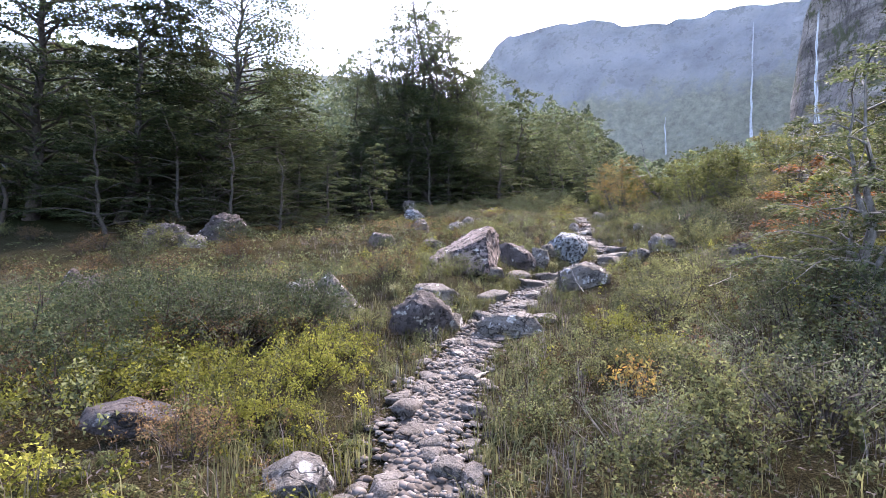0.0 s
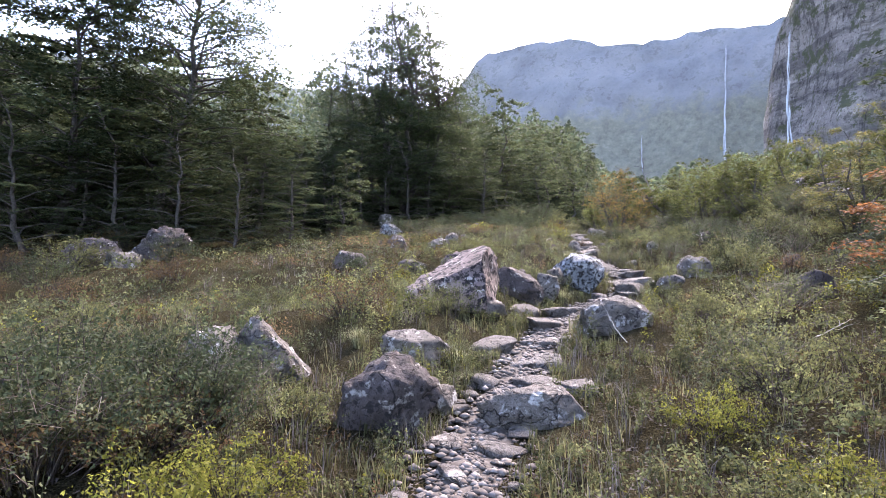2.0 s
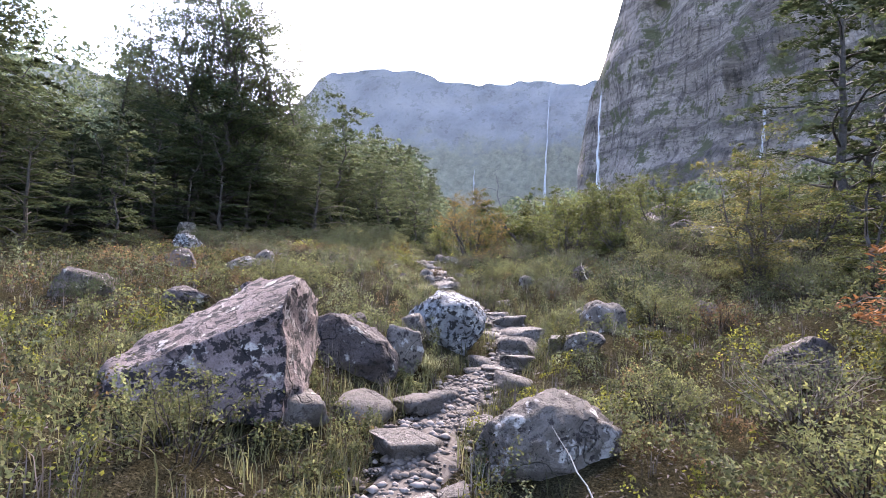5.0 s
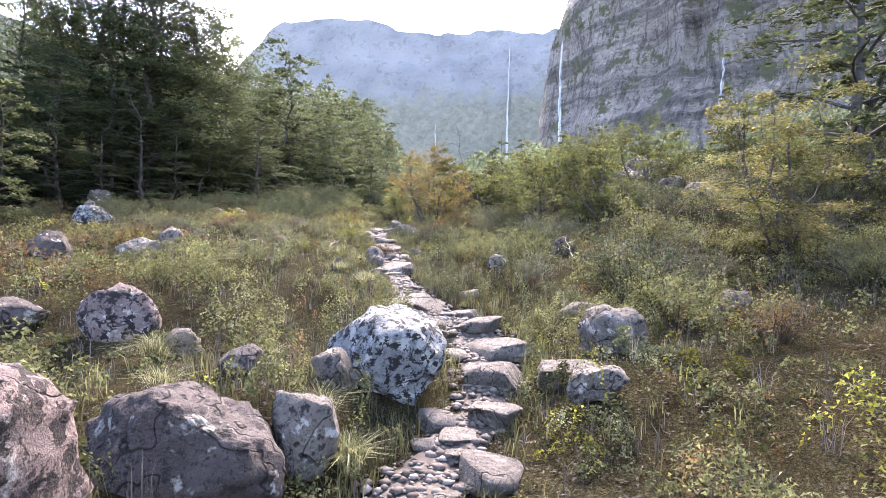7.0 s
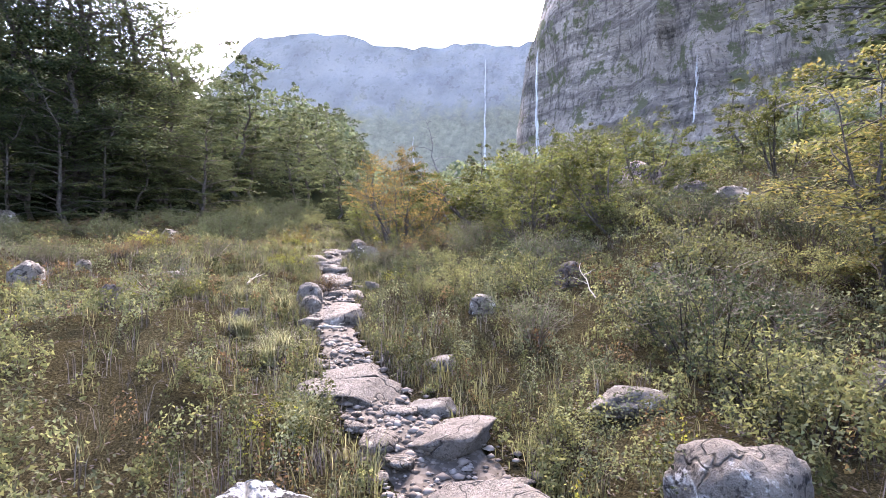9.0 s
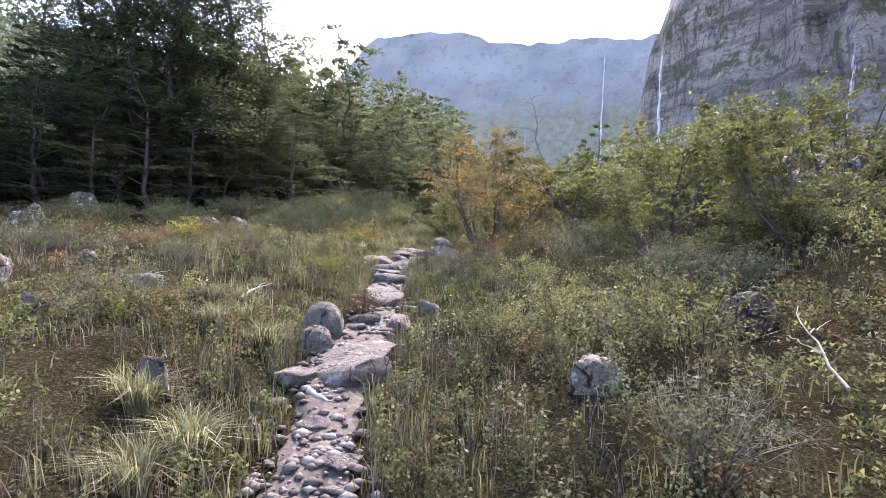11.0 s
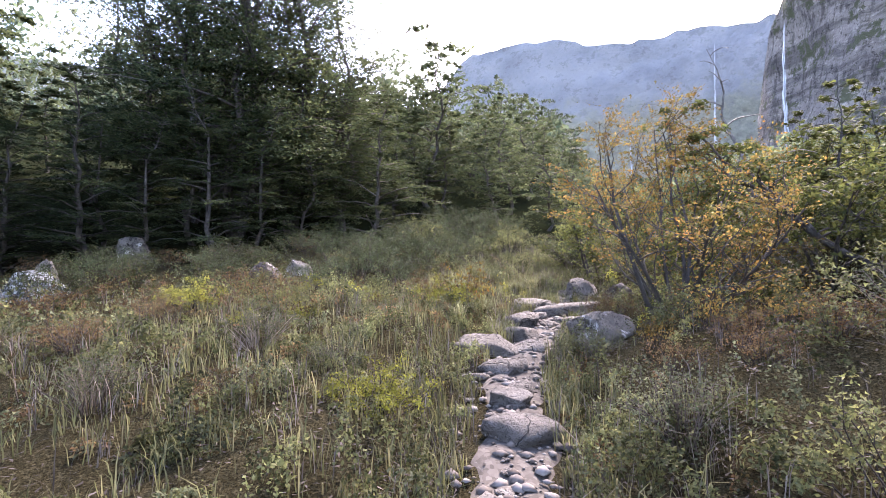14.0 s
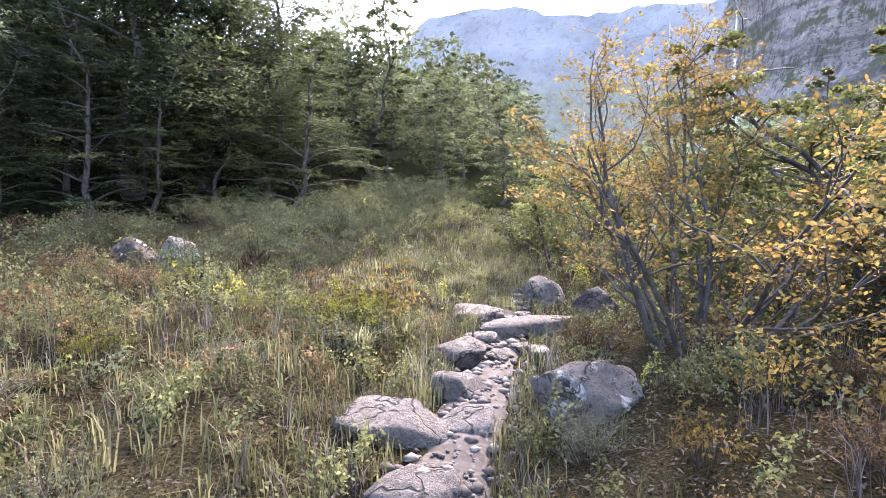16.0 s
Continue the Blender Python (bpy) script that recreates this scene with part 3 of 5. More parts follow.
def bush_tree(name, seed, height, radius, leaf, bark, stems=9, limbs=7, twigs=6, per=48, leaf_size=0.018, girth=0.013, corners=4, low=0.25, layer=0.018):
    """A low beech of many crooked stems that fan out from one foot, with sprays of small leaves along its twigs."""
    rg = np.random.default_rng(seed)
    root = new(name)
    bits, leaf_bits = [], []
    k = np.linspace(0, 1, 7)
    for st in range(stems):
        a = st * 2.4 + rg.uniform(-0.4, 0.4)
        up = low + (1.25 - low) * ((st * 0.618) % 1)
        way = np.array([np.cos(a) * np.cos(up), np.sin(a) * np.cos(up), np.sin(up)])
        ln = (radius * np.cos(up) + height * np.sin(up)) * rg.uniform(0.8, 1.0)
        pts = crooked(rg, (np.cos(a) * 0.09, np.sin(a) * 0.09, -0.12), way, ln, 0.07, 0.11)
        r0 = girth * height * rg.uniform(0.7, 1.2)
        v, f = tube(pts, r0 * (1 - 0.82 * k) + 0.002, 7)
        part("stem", shade_smooth(mesh_of("stem", v, f, bark)), root)
        for i in range(limbs):
            t = 0.22 + 0.76 * (i + rg.uniform()) / limbs
            base = np.array([np.interp(t, k, pts[:, c]) for c in range(3)])
            d = pts[min(int(t * 6) + 1, 6)] - pts[int(t * 6)] if t < 1 else way
            d = d / np.linalg.norm(d) + rg.normal(0, 0.6, 3) * np.array([1, 1, 0.45])
            d /= np.linalg.norm(d)
            lim = crooked(rg, base, d, ln * (0.62 - 0.34 * t) * rg.uniform(0.7, 1.2), 0.05, 0.22)
            bits.append(tube(lim, r0 * 0.42 * (1 - 0.6 * t) * (1 - 0.8 * k) + 0.0018, 4))
            for j in range(twigs):
                q = 0.2 + 0.8 * (j + rg.uniform()) / twigs
                tb = np.array([np.interp(q, k, lim[:, c]) for c in range(3)])
                td = lim[-1] - lim[0]
                td = td / np.linalg.norm(td) + rg.normal(0, 0.7, 3) * np.array([1, 1, 0.25])
                td[2] *= 0.5
                td /= np.linalg.norm(td)
                tw = crooked(rg, tb, td, ln * 0.17 * rg.uniform(0.6, 1.3), 0.0, 0.2, 4)
                bits.append(tube(tw, 0.0016 - 0.0009 * k[::2], 3))
                m = int(per * rg.uniform(0.2, 1.6) * np.clip(0.25 + 1.2 * tb[2] / height, 0.3, 1.2)) + 2
                on = rg.uniform(0.1, 1.05, m)
                c = np.stack([np.interp(on, k[::2], tw[:, c]) for c in range(3)], 1) + rg.normal(0, 1, (m, 3)) * np.array([0.035, 0.035, layer]) * radius
                leaf_bits.append(leaves(c, leaf_size, rg, 0.5, 1.6, td, corners))
    v, f = joined(bits)
    tagged(part("branchwork", shade_smooth(mesh_of("branchwork", v, f, bark)), root), kind="stuff")
    v, f = joined(leaf_bits)
    part("crown", mesh_of("crown", v, f, leaf), root)
    return root


def shrub(name, seed, radius, height, leaf, n=1500, leaf_size=0.035, stems=26, twig=TWIG_DARK, sprigs=4):
    """A low shrub: many thin forking stems from one foot, each fork ending in a sprig of small leaves."""
    rng = np.random.default_rng(seed)
    root = new(name)
    bits, leaf_c, outward = [], [], []
    k = np.linspace(0, 1, 4)[:, None]
    for i in range(stems):
        a, tilt = rng.uniform(0, 2 * np.pi), rng.uniform(0, 1) ** 0.7
        tip = np.array([np.cos(a) * radius * tilt, np.sin(a) * radius * tilt, height * (1 - 0.5 * tilt ** 2) * rng.uniform(0.7, 1.15)])
        pts = k * tip + np.sin(k * 3.1) * rng.normal(0, 0.08, (1, 3)) * radius
        pts[:, :2] += np.array([np.cos(a), np.sin(a)]) * radius * 0.12
        pts[0, 2] = -0.1
        bits.append(tube(pts, (0.0045 * (1 - 0.8 * k[:, 0]) + 0.001) * (0.6 + radius), 3))
        for j in range(sprigs):
            at = pts[-1] if j == 0 else pts[2] + (pts[3] - pts[2]) * rng.uniform(-0.6, 0.7)
            end = at + rng.normal(0, 1, 3) * np.array([0.17, 0.17, 0.08]) * radius + np.array([0, 0, 0.07 * height])
            bits.append(tube(np.stack([at, end]), np.array([0.0016, 0.0008]) * (0.6 + radius), 3))
            m = max(4, int(n / stems / sprigs * rng.uniform(0.4, 1.6)))
            t = rng.uniform(0.2, 1.15, m)[:, None]
            spot = at + (end - at) * t + rng.normal(0, 1, (m, 3)) * np.array([0.062, 0.062, 0.045]) * radius
            leaf_c.append(spot)
            o = spot - (at + end) / 2 + np.array([0, 0, 0.08 * radius])
            outward.append(o / (np.linalg.norm(o, axis=1, keepdims=True) + 1e-6))
    v, f = joined(bits)
    part("stemwork", mesh_of("stemwork", v, f, twig), root)
    c = np.concatenate(leaf_c)
    c[:, 2] = np.maximum(c[:, 2], 0.01)
    v, f = leaves(c, leaf_size, rng, 0.5, 1.9, out=np.concatenate(outward))
    part("foliage", mesh_of("foliage", v, f, leaf), root)
    return root


def settle(ob, x, y, turn, size=1.0, sink=0.05, squash=1.0):
    ob.scale = (size, size, size * squash)
    ob.matrix_basis = pose(x, y, gz(x, y) - sink, 0, 0, turn) @ Matrix.Diagonal((size, size, size * squash, 1))
    return ob


def again(ob, x, y, turn, size=1.0, sink=0.05, squash=1.0):
    two = copy_thing(ob, pose(x, y, gz(x, y) - sink, 0, 0, turn))
    two.scale = (size, size, size * squash)
    return two


def scene_trees():
    """The wood behind the meadow and the young trees on the slope beside it."""
    rg = np.random.default_rng(5)
    kinds = [tree("beech_tree", 11, 13.5, 4.3, 0.06, LEAF_DARK, BARK, 120, 680, 0.076, top=0.4, girth=0.014, layer=0.15, fan=0.5),
             tree("beech_tree", 12, 13.5, 3.5, 0.1, LEAF_DARK, BARK, 150, 480, 0.06, top=0.45, stems=4, splay=0.1, girth=0.011, layer=0.12, fan=0.5),
             tree("beech_tree", 13, 9.5, 4.1, 0.02, LEAF_DARK, BARK, 46, 300, 0.1, layer=0.03, flat=0.75),
             tree("young_beech_tree", 14, 7.0, 2.4, 0.14, LEAF_WOOD, BARK, 40, 170, 0.1, top=0.5, girth=0.013, layer=0.05),
             tree("beech_tree", 15, 8.5, 3.6, 0.01, LEAF_DARK, BARK, 26, 260, 0.15, top=0.6),
             tree("beech_tree", 16, 9.5, 3.1, 0.12, LEAF_DARK, BARK, 26, 240, 0.15, top=0.5),
             tree("young_beech_tree", 17, 2.6, 1.05, 0.1, LEAF_MID, BARK, 34, 150, 0.042, stems=2, splay=0.3, layer=0.02, girth=0.013, flat=0.65, top=0.6),
             bush_tree("young_beech_tree", 18, 2.0, 1.45, LEAF_MID, BARK, 7, 7, 6, 19, 0.042, 0.016, 3, 0.2, 0.01)]
    words = {0: "tall dark-green southern beech with level layered sprays", 1: "slender tall beech with an open see-through top",
             2: "dark beech clothed to the ground in layered sprays", 3: "young yellow-green beech at the edge of the wood",
             4: "dark beech standing deep in the wood", 5: "dark beech with a bare lower trunk in the wood",
             6: "small multi-stemmed young beech with pale bark", 7: "low spreading young beech above the heath"}
    for n, ob in enumerate(kinds):
        tagged(ob, words[n], "tree", "trees of the wood" if n < 6 else "young trees on the slope")
    first = set()

    def put(kind, x, y, size=1.0, squash=1.0):
        turn = float(rg.uniform(0, 360))
        if kind in first:
            return again(kinds[kind], x, y, turn, size, 0.1, squash)
        first.add(kind)
        return settle(kinds[kind], x, y, turn, size, 0.1, squash)

    # trees that stand out at the edge of the wood
    for kind, x, y, size in ((0, -9.7, 23.3, 1.0), (2, -13.2, 22.5, 1.15), (0, -16.0, 21.5, 1.1), (1, -1.0, 34.2, 1.12), (1, -2.6, 34.8, 0.95), (1, 0.6, 35.2, 0.95), (1, 2.0, 36.4, 0.72), (3, -3.0, 24.4, 0.5), (2, -6.0, 20.4, 0.4), (2, -7.7, 19.7, 0.46), (2, -4.7, 22.0, 0.38), (2, -9.4, 20.2, 0.5), (2, -11.2, 18.6, 0.5),
                             (2, -7.0, 26.0, 0.55), (2, -4.6, 29.0, 0.45), (3, 5.3, 40.5, 1.1), (1, -4.4, 35.5, 0.72), (2, -12, 25.5, 1.0)):
        put(kind, x, y, size)
    # the skirt of the wood, with branches down to the heath
    for i in range(16):
        along = -4 + i * 1.35 + rg.uniform(-0.4, 0.4)
        d = 1.1 + rg.uniform(-0.5, 1.1)
        put(2 if i % 7 else 3, -9.7 + 0.806 * along - 0.591 * d, 22.8 + 0.591 * along + 0.806 * d, float(rg.uniform(0.36, 0.56)))
    # the rows behind
    for row in range(3):
        for i in range(13):
            along = -9 + i * 2.4 + rg.uniform(-0.9, 0.9)
            d = 3.4 + row * 3.6 + rg.uniform(-1, 1)
            x, y = -9.7 + 0.806 * along - 0.591 * d, 22.8 + 0.591 * along + 0.806 * d
            put(int(rg.choice([3, 4, 4, 5, 5])), x, y, float(rg.uniform(0.4, 0.62)) * (1.35 if x < -9 else 1.0))
    # slender young beeches on the bank past the meadow
    for i in range(34):
        th, r = radians(-2 + 17.5 * ((i * 0.618) % 1) + rg.uniform(-0.7, 0.7)), 29 + 30 * (i / 34) ** 1.2
        put(3, 3 + r * math.sin(th), 10 + r * math.cos(th), float(rg.uniform(0.55, 0.85)))
    # far trees on the hillside skyline
    for i in range(10):
        th, r = radians(rg.uniform(-42, 2)), rg.uniform(62, 120)
        put(int(rg.choice([4, 5])), 3 + r * math.sin(th), 10 + r * math.cos(th), float(rg.uniform(0.8, 1.3)))
    # young trees and thicket on the slope
    for kind, x, y, size in ((6, 8.8, 11.4, 1.0), (7, 8.9, 19.6, 0.85), (7, 9.7, 18.3, 0.8), (6, 10.3, 20.5, 0.85), (6, 10.1, 23.4, 0.95), (7, 11.3, 22.1, 0.9),
                             (6, 9.4, 25.8, 0.9), (7, 8.6, 28.2, 0.8), (6, 11.8, 25.2, 0.95), (7, 12.6, 20.3, 0.9), (7, 10.8, 28.5, 0.9),
                             (6, 13.6, 23.3, 1.0), (7, 14.2, 18.2, 0.9), (6, 13.0, 28, 1.0), (7, 15.5, 25, 1.0), (6, 17, 21, 1.1), (7, 11.6, 14.6, 0.8), (7, 9.0, 22.6, 0.8),
                             (7, 10.2, 21.8, 0.9), (7, 7.9, 23.4, 0.65), (7, 8.4, 24.8, 0.75), (6, 9.9, 24.6, 0.9), (7, 11.0, 19.7, 0.8), (7, 8.3, 19.0, 0.55), (7, 11.2, 24.0, 0.9), (7, 7.7, 26.4, 0.65)):
        put(kind, x, y, size)
    for kind, x, y, size in ((2, 13.4, 14.9, 0.8), (4, 16, 13, 0.9), (2, 12.2, 9.6, 0.75), (4, 17.5, 17, 0.8), (4, 15, 9, 0.9)):
        put(kind, x, y, size)


scene_trees()
gold = bush_tree("autumn_beech_tree", 31, 2.1, 0.86, LEAF_GOLD, BARK, 12, 9, 7, 27, 0.0175, 0.0115, 4, 0.38, 0.012)
tagged(settle(gold, 7.08, 22.15, 20), "spreading multi-stemmed young beech turning yellow and orange", "tree", "young trees on the slope")
gold2 = tree("autumn_beech_tree", 32, 2.8, 1.7, 0.08, LEAF_TURNING, BARK, 54, 380, 0.028, stems=5, splay=0.5, layer=0.03, girth=0.011, top=0.5)
tagged(settle(gold2, 8.9, 13.6, 60), "golden young beech standing above the grey shrubs", "tree", "young trees on the slope")
rust = tree("autumn_beech_tree", 33, 1.7, 1.5, 0.1, LEAF_RUST, PALE_BARK, 36, 220, 0.036, stems=4, layer=0.02, girth=0.01)
tagged(settle(rust, 6.0, 8.9, 0), "low rust-orange young beech with level sprays", "tree", "young trees on the slope")
low = tree("young_beech_tree", 34, 1.8, 1.4, 0.04, LEAF_MID, PALE_BARK, 36, 260, 0.036, stems=4, layer=0.02, girth=0.01)
tagged(settle(low, 5.3, 7.2, 0), "low spreading green young beech beside the path", "tree", "young trees on the slope")
twisted = tree("twisted_beech_tree", 41, 2.7, 1.9, 0.05, LEAF_WOOD, PALE_BARK, 64, 420, 0.027, stems=5, splay=0.75, layer=0.015, girth=0.02, flat=0.65, top=0.5, droop=0.2, corners=4)
tagged(settle(twisted, 4.2, 5.75, 150), "crooked pale-barked beech with low level sprays", "tree", "young trees on the slope")
leaning = tree("leaning_beech_tree", 35, 2.9, 1.5, 0.3, LEAF_MID, BARK, 34, 330, 0.028, stems=2, lean=0.9, splay=0.2, layer=0.02, girth=0.014, toward=2.6, flat=0.45, corners=4)
tagged(settle(leaning, 9.4, 21.7, 0), "leaning dark-trunked beech with a spreading green crown", "tree", "young trees on the slope")
snag = tree("dead_tree", 37, 3.6, 1.5, 0.3, TWIG, PALE_BARK, 22, 13, 0.02, stems=2, lean=0.25, splay=0.4, girth=0.013, toward=2.2)
tagged(settle(snag, 9.4, 23.4, 0), "bare pale-barked dead beech with crooked limbs", "tree", "young trees on the slope")


def far_woods():
    """The wooded slopes past the meadow, too far to tell trees apart."""
    rg = np.random.default_rng(36)
    n = 1150
    deg, r = rg.uniform(-50, 75, n), 40 + 200 * rg.uniform(size=n) ** 1.3
    th = np.radians(deg)
    x, y = 3 + r * np.sin(th), 10 + r * np.cos(th)
    tall = rg.uniform(3.5, 7, n) * np.where(deg < 4, 1.3, np.where(deg < 15, 1.0, 0.36))
    m = 150
    u = rg.uniform(0, 1, (n, m))
    a = rg.uniform(0, 6.283, (n, m))
    wide = tall[:, None] * np.where(deg < 15, 0.42, 0.95)[:, None] * (1 - u ** 2.6) * rg.uniform(0.2, 1.1, (n, m))
    c = np.stack([x[:, None] + wide * np.cos(a), y[:, None] + wide * np.sin(a), ground_z(x, y)[:, None] + tall[:, None] * (0.05 + u)], -1)
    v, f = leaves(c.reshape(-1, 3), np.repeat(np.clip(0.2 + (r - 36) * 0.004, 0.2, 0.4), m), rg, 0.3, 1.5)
    tagged(new("far_wood", mesh_of("far_wood", v, f, LEAF_HAZED)), "green woods covering the far slopes, paled by painted haze", "wood", kind="stuff")


far_woods()


# ---------------------------------------------------------------- boulders
def boulder(name, x, y, w, d, h, seed, material, label, turn=0.0, cuts=12, sink=0.45, detail=4, rough=0.17, tilt=(0, 0), wedge=0.0, boxy=0.78, planes=()):
    """A rock w wide, d deep and h high above the ground: a ball cut by flat planes, then roughened."""
    rg = np.random.default_rng(seed)
    bm = bmesh.new()
    bmesh.ops.create_icosphere(bm, subdivisions=detail, radius=1)
    co = np.array([v.co for v in bm.verts])
    co = np.sign(co) * np.abs(co) ** boxy
    co = co @ np.array(Euler(rg.uniform(-0.35, 0.35, 3)).to_matrix()).T
    for i in range(cuts):
        n = rg.normal(size=3)
        n /= np.linalg.norm(n)
        over = co @ n - rg.uniform(0.64, 0.94)
        co -= np.maximum(over, 0)[:, None] * n * 0.98
    for nx, ny, nz, at in planes:
        n = np.array([nx, ny, nz]) / math.sqrt(nx * nx + ny * ny + nz * nz)
        co -= np.maximum(co @ n - at, 0)[:, None] * n
    for k, (f, a) in enumerate(((1.6, 0.7), (3.6, 0.5), (8.0, 0.36), (17.0, 0.22))):
        nz = np.array([noise.noise(Vector(c * f) + Vector((seed * 3.7, k * 9.1, 0))) for c in co])
        co *= (1 + rough * a * nz)[:, None]
    lo, hi = co.min(0), co.max(0)
    co = (co - (lo + hi) / 2) / (hi - lo)
    co[:, 2] += wedge * co[:, 0] * (co[:, 2] + 0.5)
    full = h * (1 + sink)
    co = co * np.array([w, d, full])
    for v, c in zip(bm.verts, co):
        v.co = c
    for f in bm.faces:
        f.smooth = True
    me = bpy.data.meshes.new(name)
    bm.to_mesh(me)
    bm.free()
    me.materials.append(material)
    ob = new(name, me)
    ob.matrix_basis = pose(x, y, gz(x, y) + h - full / 2, tilt[0], tilt[1], turn)
    return tagged(ob, label, "boulder")


BLOCKED = []                                   # plan circles kept free of plants


def rock(x, y, w, d, h, seed, material, label, **more):
    BLOCKED.append((x, y, 0.42 * max(w, d)))
    return boulder("boulder", x, y, w, d, h, seed, material, label, **more)


rock(0.4, 10.28, 1.42, 1.25, 0.78, 2, ROCK_RED, "large pinkish boulder blotched with black lichen", detail=5, turn=0, cuts=5, boxy=0.6, rough=0.13, planes=((-0.5, -0.25, 0.85, 0.42), (0.95, -0.3, 0.1, 0.62), (-0.2, -1, 0.25, 0.6)))
rock(1.4, 11.22, 0.9, 0.7, 0.46, 103, ROCK_DARK, "dark squat boulder leaning on a larger one", detail=5, boxy=0.65)
rock(2.0, 11.38, 0.38, 0.36, 0.36, 130, ROCK, "small blocky grey boulder beside a grass tuft")
rock(2.75, 12.3, 0.9, 0.76, 0.62, 104, ROCK_SPECK, "pale boulder speckled black and white with lichen", detail=5, rough=0.1, boxy=0.88, cuts=14, planes=((0.15, -0.15, 1, 0.62), (-0.8, -0.3, 0.5, 0.74)))
rock(2.3, 12.1, 0.36, 0.3, 0.24, 31, ROCK, "small smooth grey rock before a speckled boulder")
rock(2.37, 9.3, 0.92, 0.62, 0.42, 5, ROCK, "flat-topped grey boulder at the path's edge", detail=5)
rock(-0.27, 6.68, 0.76, 0.66, 0.53, 1, ROCK_DARK, "rounded dark volcanic boulder beside the path", detail=5)
rock(0.12, 6.98, 0.27, 0.25, 0.22, 32, ROCK, "small grey rock beside a dark boulder")
rock(-1.45, 7.85, 0.48, 0.6, 0.6, 6, ROCK, "long slanting grey boulder in the heath", detail=5, rough=0.12, tilt=(0, -32), boxy=0.9, sink=0.6)
rock(-1.92, 7.7, 0.58, 0.6, 0.46, 33, ROCK, "pale upright boulder beside a slanting one", tilt=(0, -18), detail=5, boxy=0.85)
rock(-0.08, 8.2, 0.78, 0.6, 0.28, 34, ROCK, "low grey boulder half grown over by heath")
rock(0.84, 6.85, 0.92, 0.55, 0.26, 136, ROCK, "broad grey block forming a step in the path", detail=5, boxy=0.6)
rock(-5.0, 7.5, 0.8, 0.75, 0.9, 35, ROCK_DARK, "dark rugged boulder overgrown with shrubs")
rock(-1.92, 3.4, 0.62, 0.4, 0.17, 36, ROCK_DARK, "jagged dark slab in low shrubs")
rock(-0.78, 2.98, 0.4, 0.36, 0.2, 37, ROCK, "flat grey slab at the path's edge")
rock(-8.7, 17.7, 1.7, 1.3, 0.75, 38, ROCK_DARK, "broad mossy rock sunk in brush before the wood", rough=0.3, detail=5)
rock(-7.2, 18.1, 1.6, 1.2, 0.95, 138, ROCK_DARK, "high mossy rock overhung by brush before the wood", rough=0.3, detail=5)
rock(-7.7, 17.0, 0.9, 0.7, 0.45, 139, ROCK, "pale rock at the foot of a mossy mound")
rock(-6.9, 11.2, 0.65, 0.5, 0.38, 39, ROCK_DARK, "dark boulder sunk in the heath")
rock(-1.75, 15.7, 0.85, 0.7, 0.4, 40, ROCK_DARK, "dark weathered boulder out in the meadow")
rock(0.45, 18.5, 0.7, 0.55, 0.33, 41, ROCK, "pale flat boulder out in the meadow")
rock(-0.25, 14.85, 0.66, 0.5, 0.28, 42, ROCK_DARK, "low dark boulder in the grass")
rock(-0.75, 18.5, 0.6, 0.5, 0.44, 43, ROCK_DARK, "dark upright boulder out in the meadow")
rock(0.72, 14.4, 0.72, 0.55, 0.46, 44, ROCK_RED, "reddish boulder in the grass")
rock(1.25, 13.9, 0.4, 0.34, 0.22, 45, ROCK, "grey boulder half hidden in heath")
rock(1.73, 12.65, 0.34, 0.3, 0.18, 46, ROCK_DARK, "small dark rock in the grass")
rock(5.45, 13.5, 0.64, 0.4, 0.16, 47, ROCK, "flat pale rock in shrubs")
rock(5.3, 9.9, 0.75, 0.5, 0.4, 48, ROCK_DARK, "grey boulder beneath rusty branches")
rock(4.82, 12.2, 0.58, 0.5, 0.42, 49, ROCK, "cracked grey boulder capped with heath")
rock(4.03, 11.45, 0.44, 0.38, 0.22, 50, ROCK, "low rounded grey boulder in shrubs")
rock(6.9, 12.7, 0.42, 0.36, 0.28, 51, ROCK_DARK, "dark boulder among shrubs")
rock(7.4, 16.6, 0.48, 0.42, 0.33, 52, ROCK_DARK, "dark boulder among shrubs")
rock(5.5, 15.6, 0.32, 0.28, 0.17, 53, ROCK, "upright grey stone in shrubs")
rock(11.3, 17.1, 0.8, 0.6, 0.34, 54, ROCK, "pale smooth boulder high on the slope")
rock(11.9, 18.6, 0.85, 0.6, 0.42, 55, ROCK_DARK, "dark split boulder high on the slope")
rock(8.5, 16.2, 0.24, 0.2, 0.16, 56, ROCK, "pale stone on the slope")
rock(3.19, 16.1, 0.22, 0.2, 0.24, 57, ROCK_DARK, "dark stone in the grass")
rock(0.87, 19.4, 0.42, 0.36, 0.36, 58, ROCK, "white lichened boulder in the heath")
rock(1.32, 20.7, 0.24, 0.2, 0.17, 59, ROCK, "small white stone in the heath")
rock(-1.3, 25.6, 1.0, 0.6, 0.52, 60, ROCK_SPECK, "pale lichened boulder near the wood")
rock(-1.5, 26.1, 0.34, 0.3, 0.6, 61, ROCK, "upright pale boulder near the wood")
rock(-1.75, 29.4, 0.8, 0.6, 0.62, 62, ROCK, "pale boulder at the wood's edge")
rock(2.4, 26.9, 0.6, 0.46, 0.5, 63, ROCK, "rounded grey boulder in the heath")
rock(1.8, 26.9, 0.6, 0.44, 0.42, 64, ROCK_DARK, "low dark boulder in the heath")
rock(4.12, 17.5, 0.34, 0.32, 0.28, 165, STONE, "rounded grey boulder beside the path", boxy=1.0, rough=0.12, cuts=2)
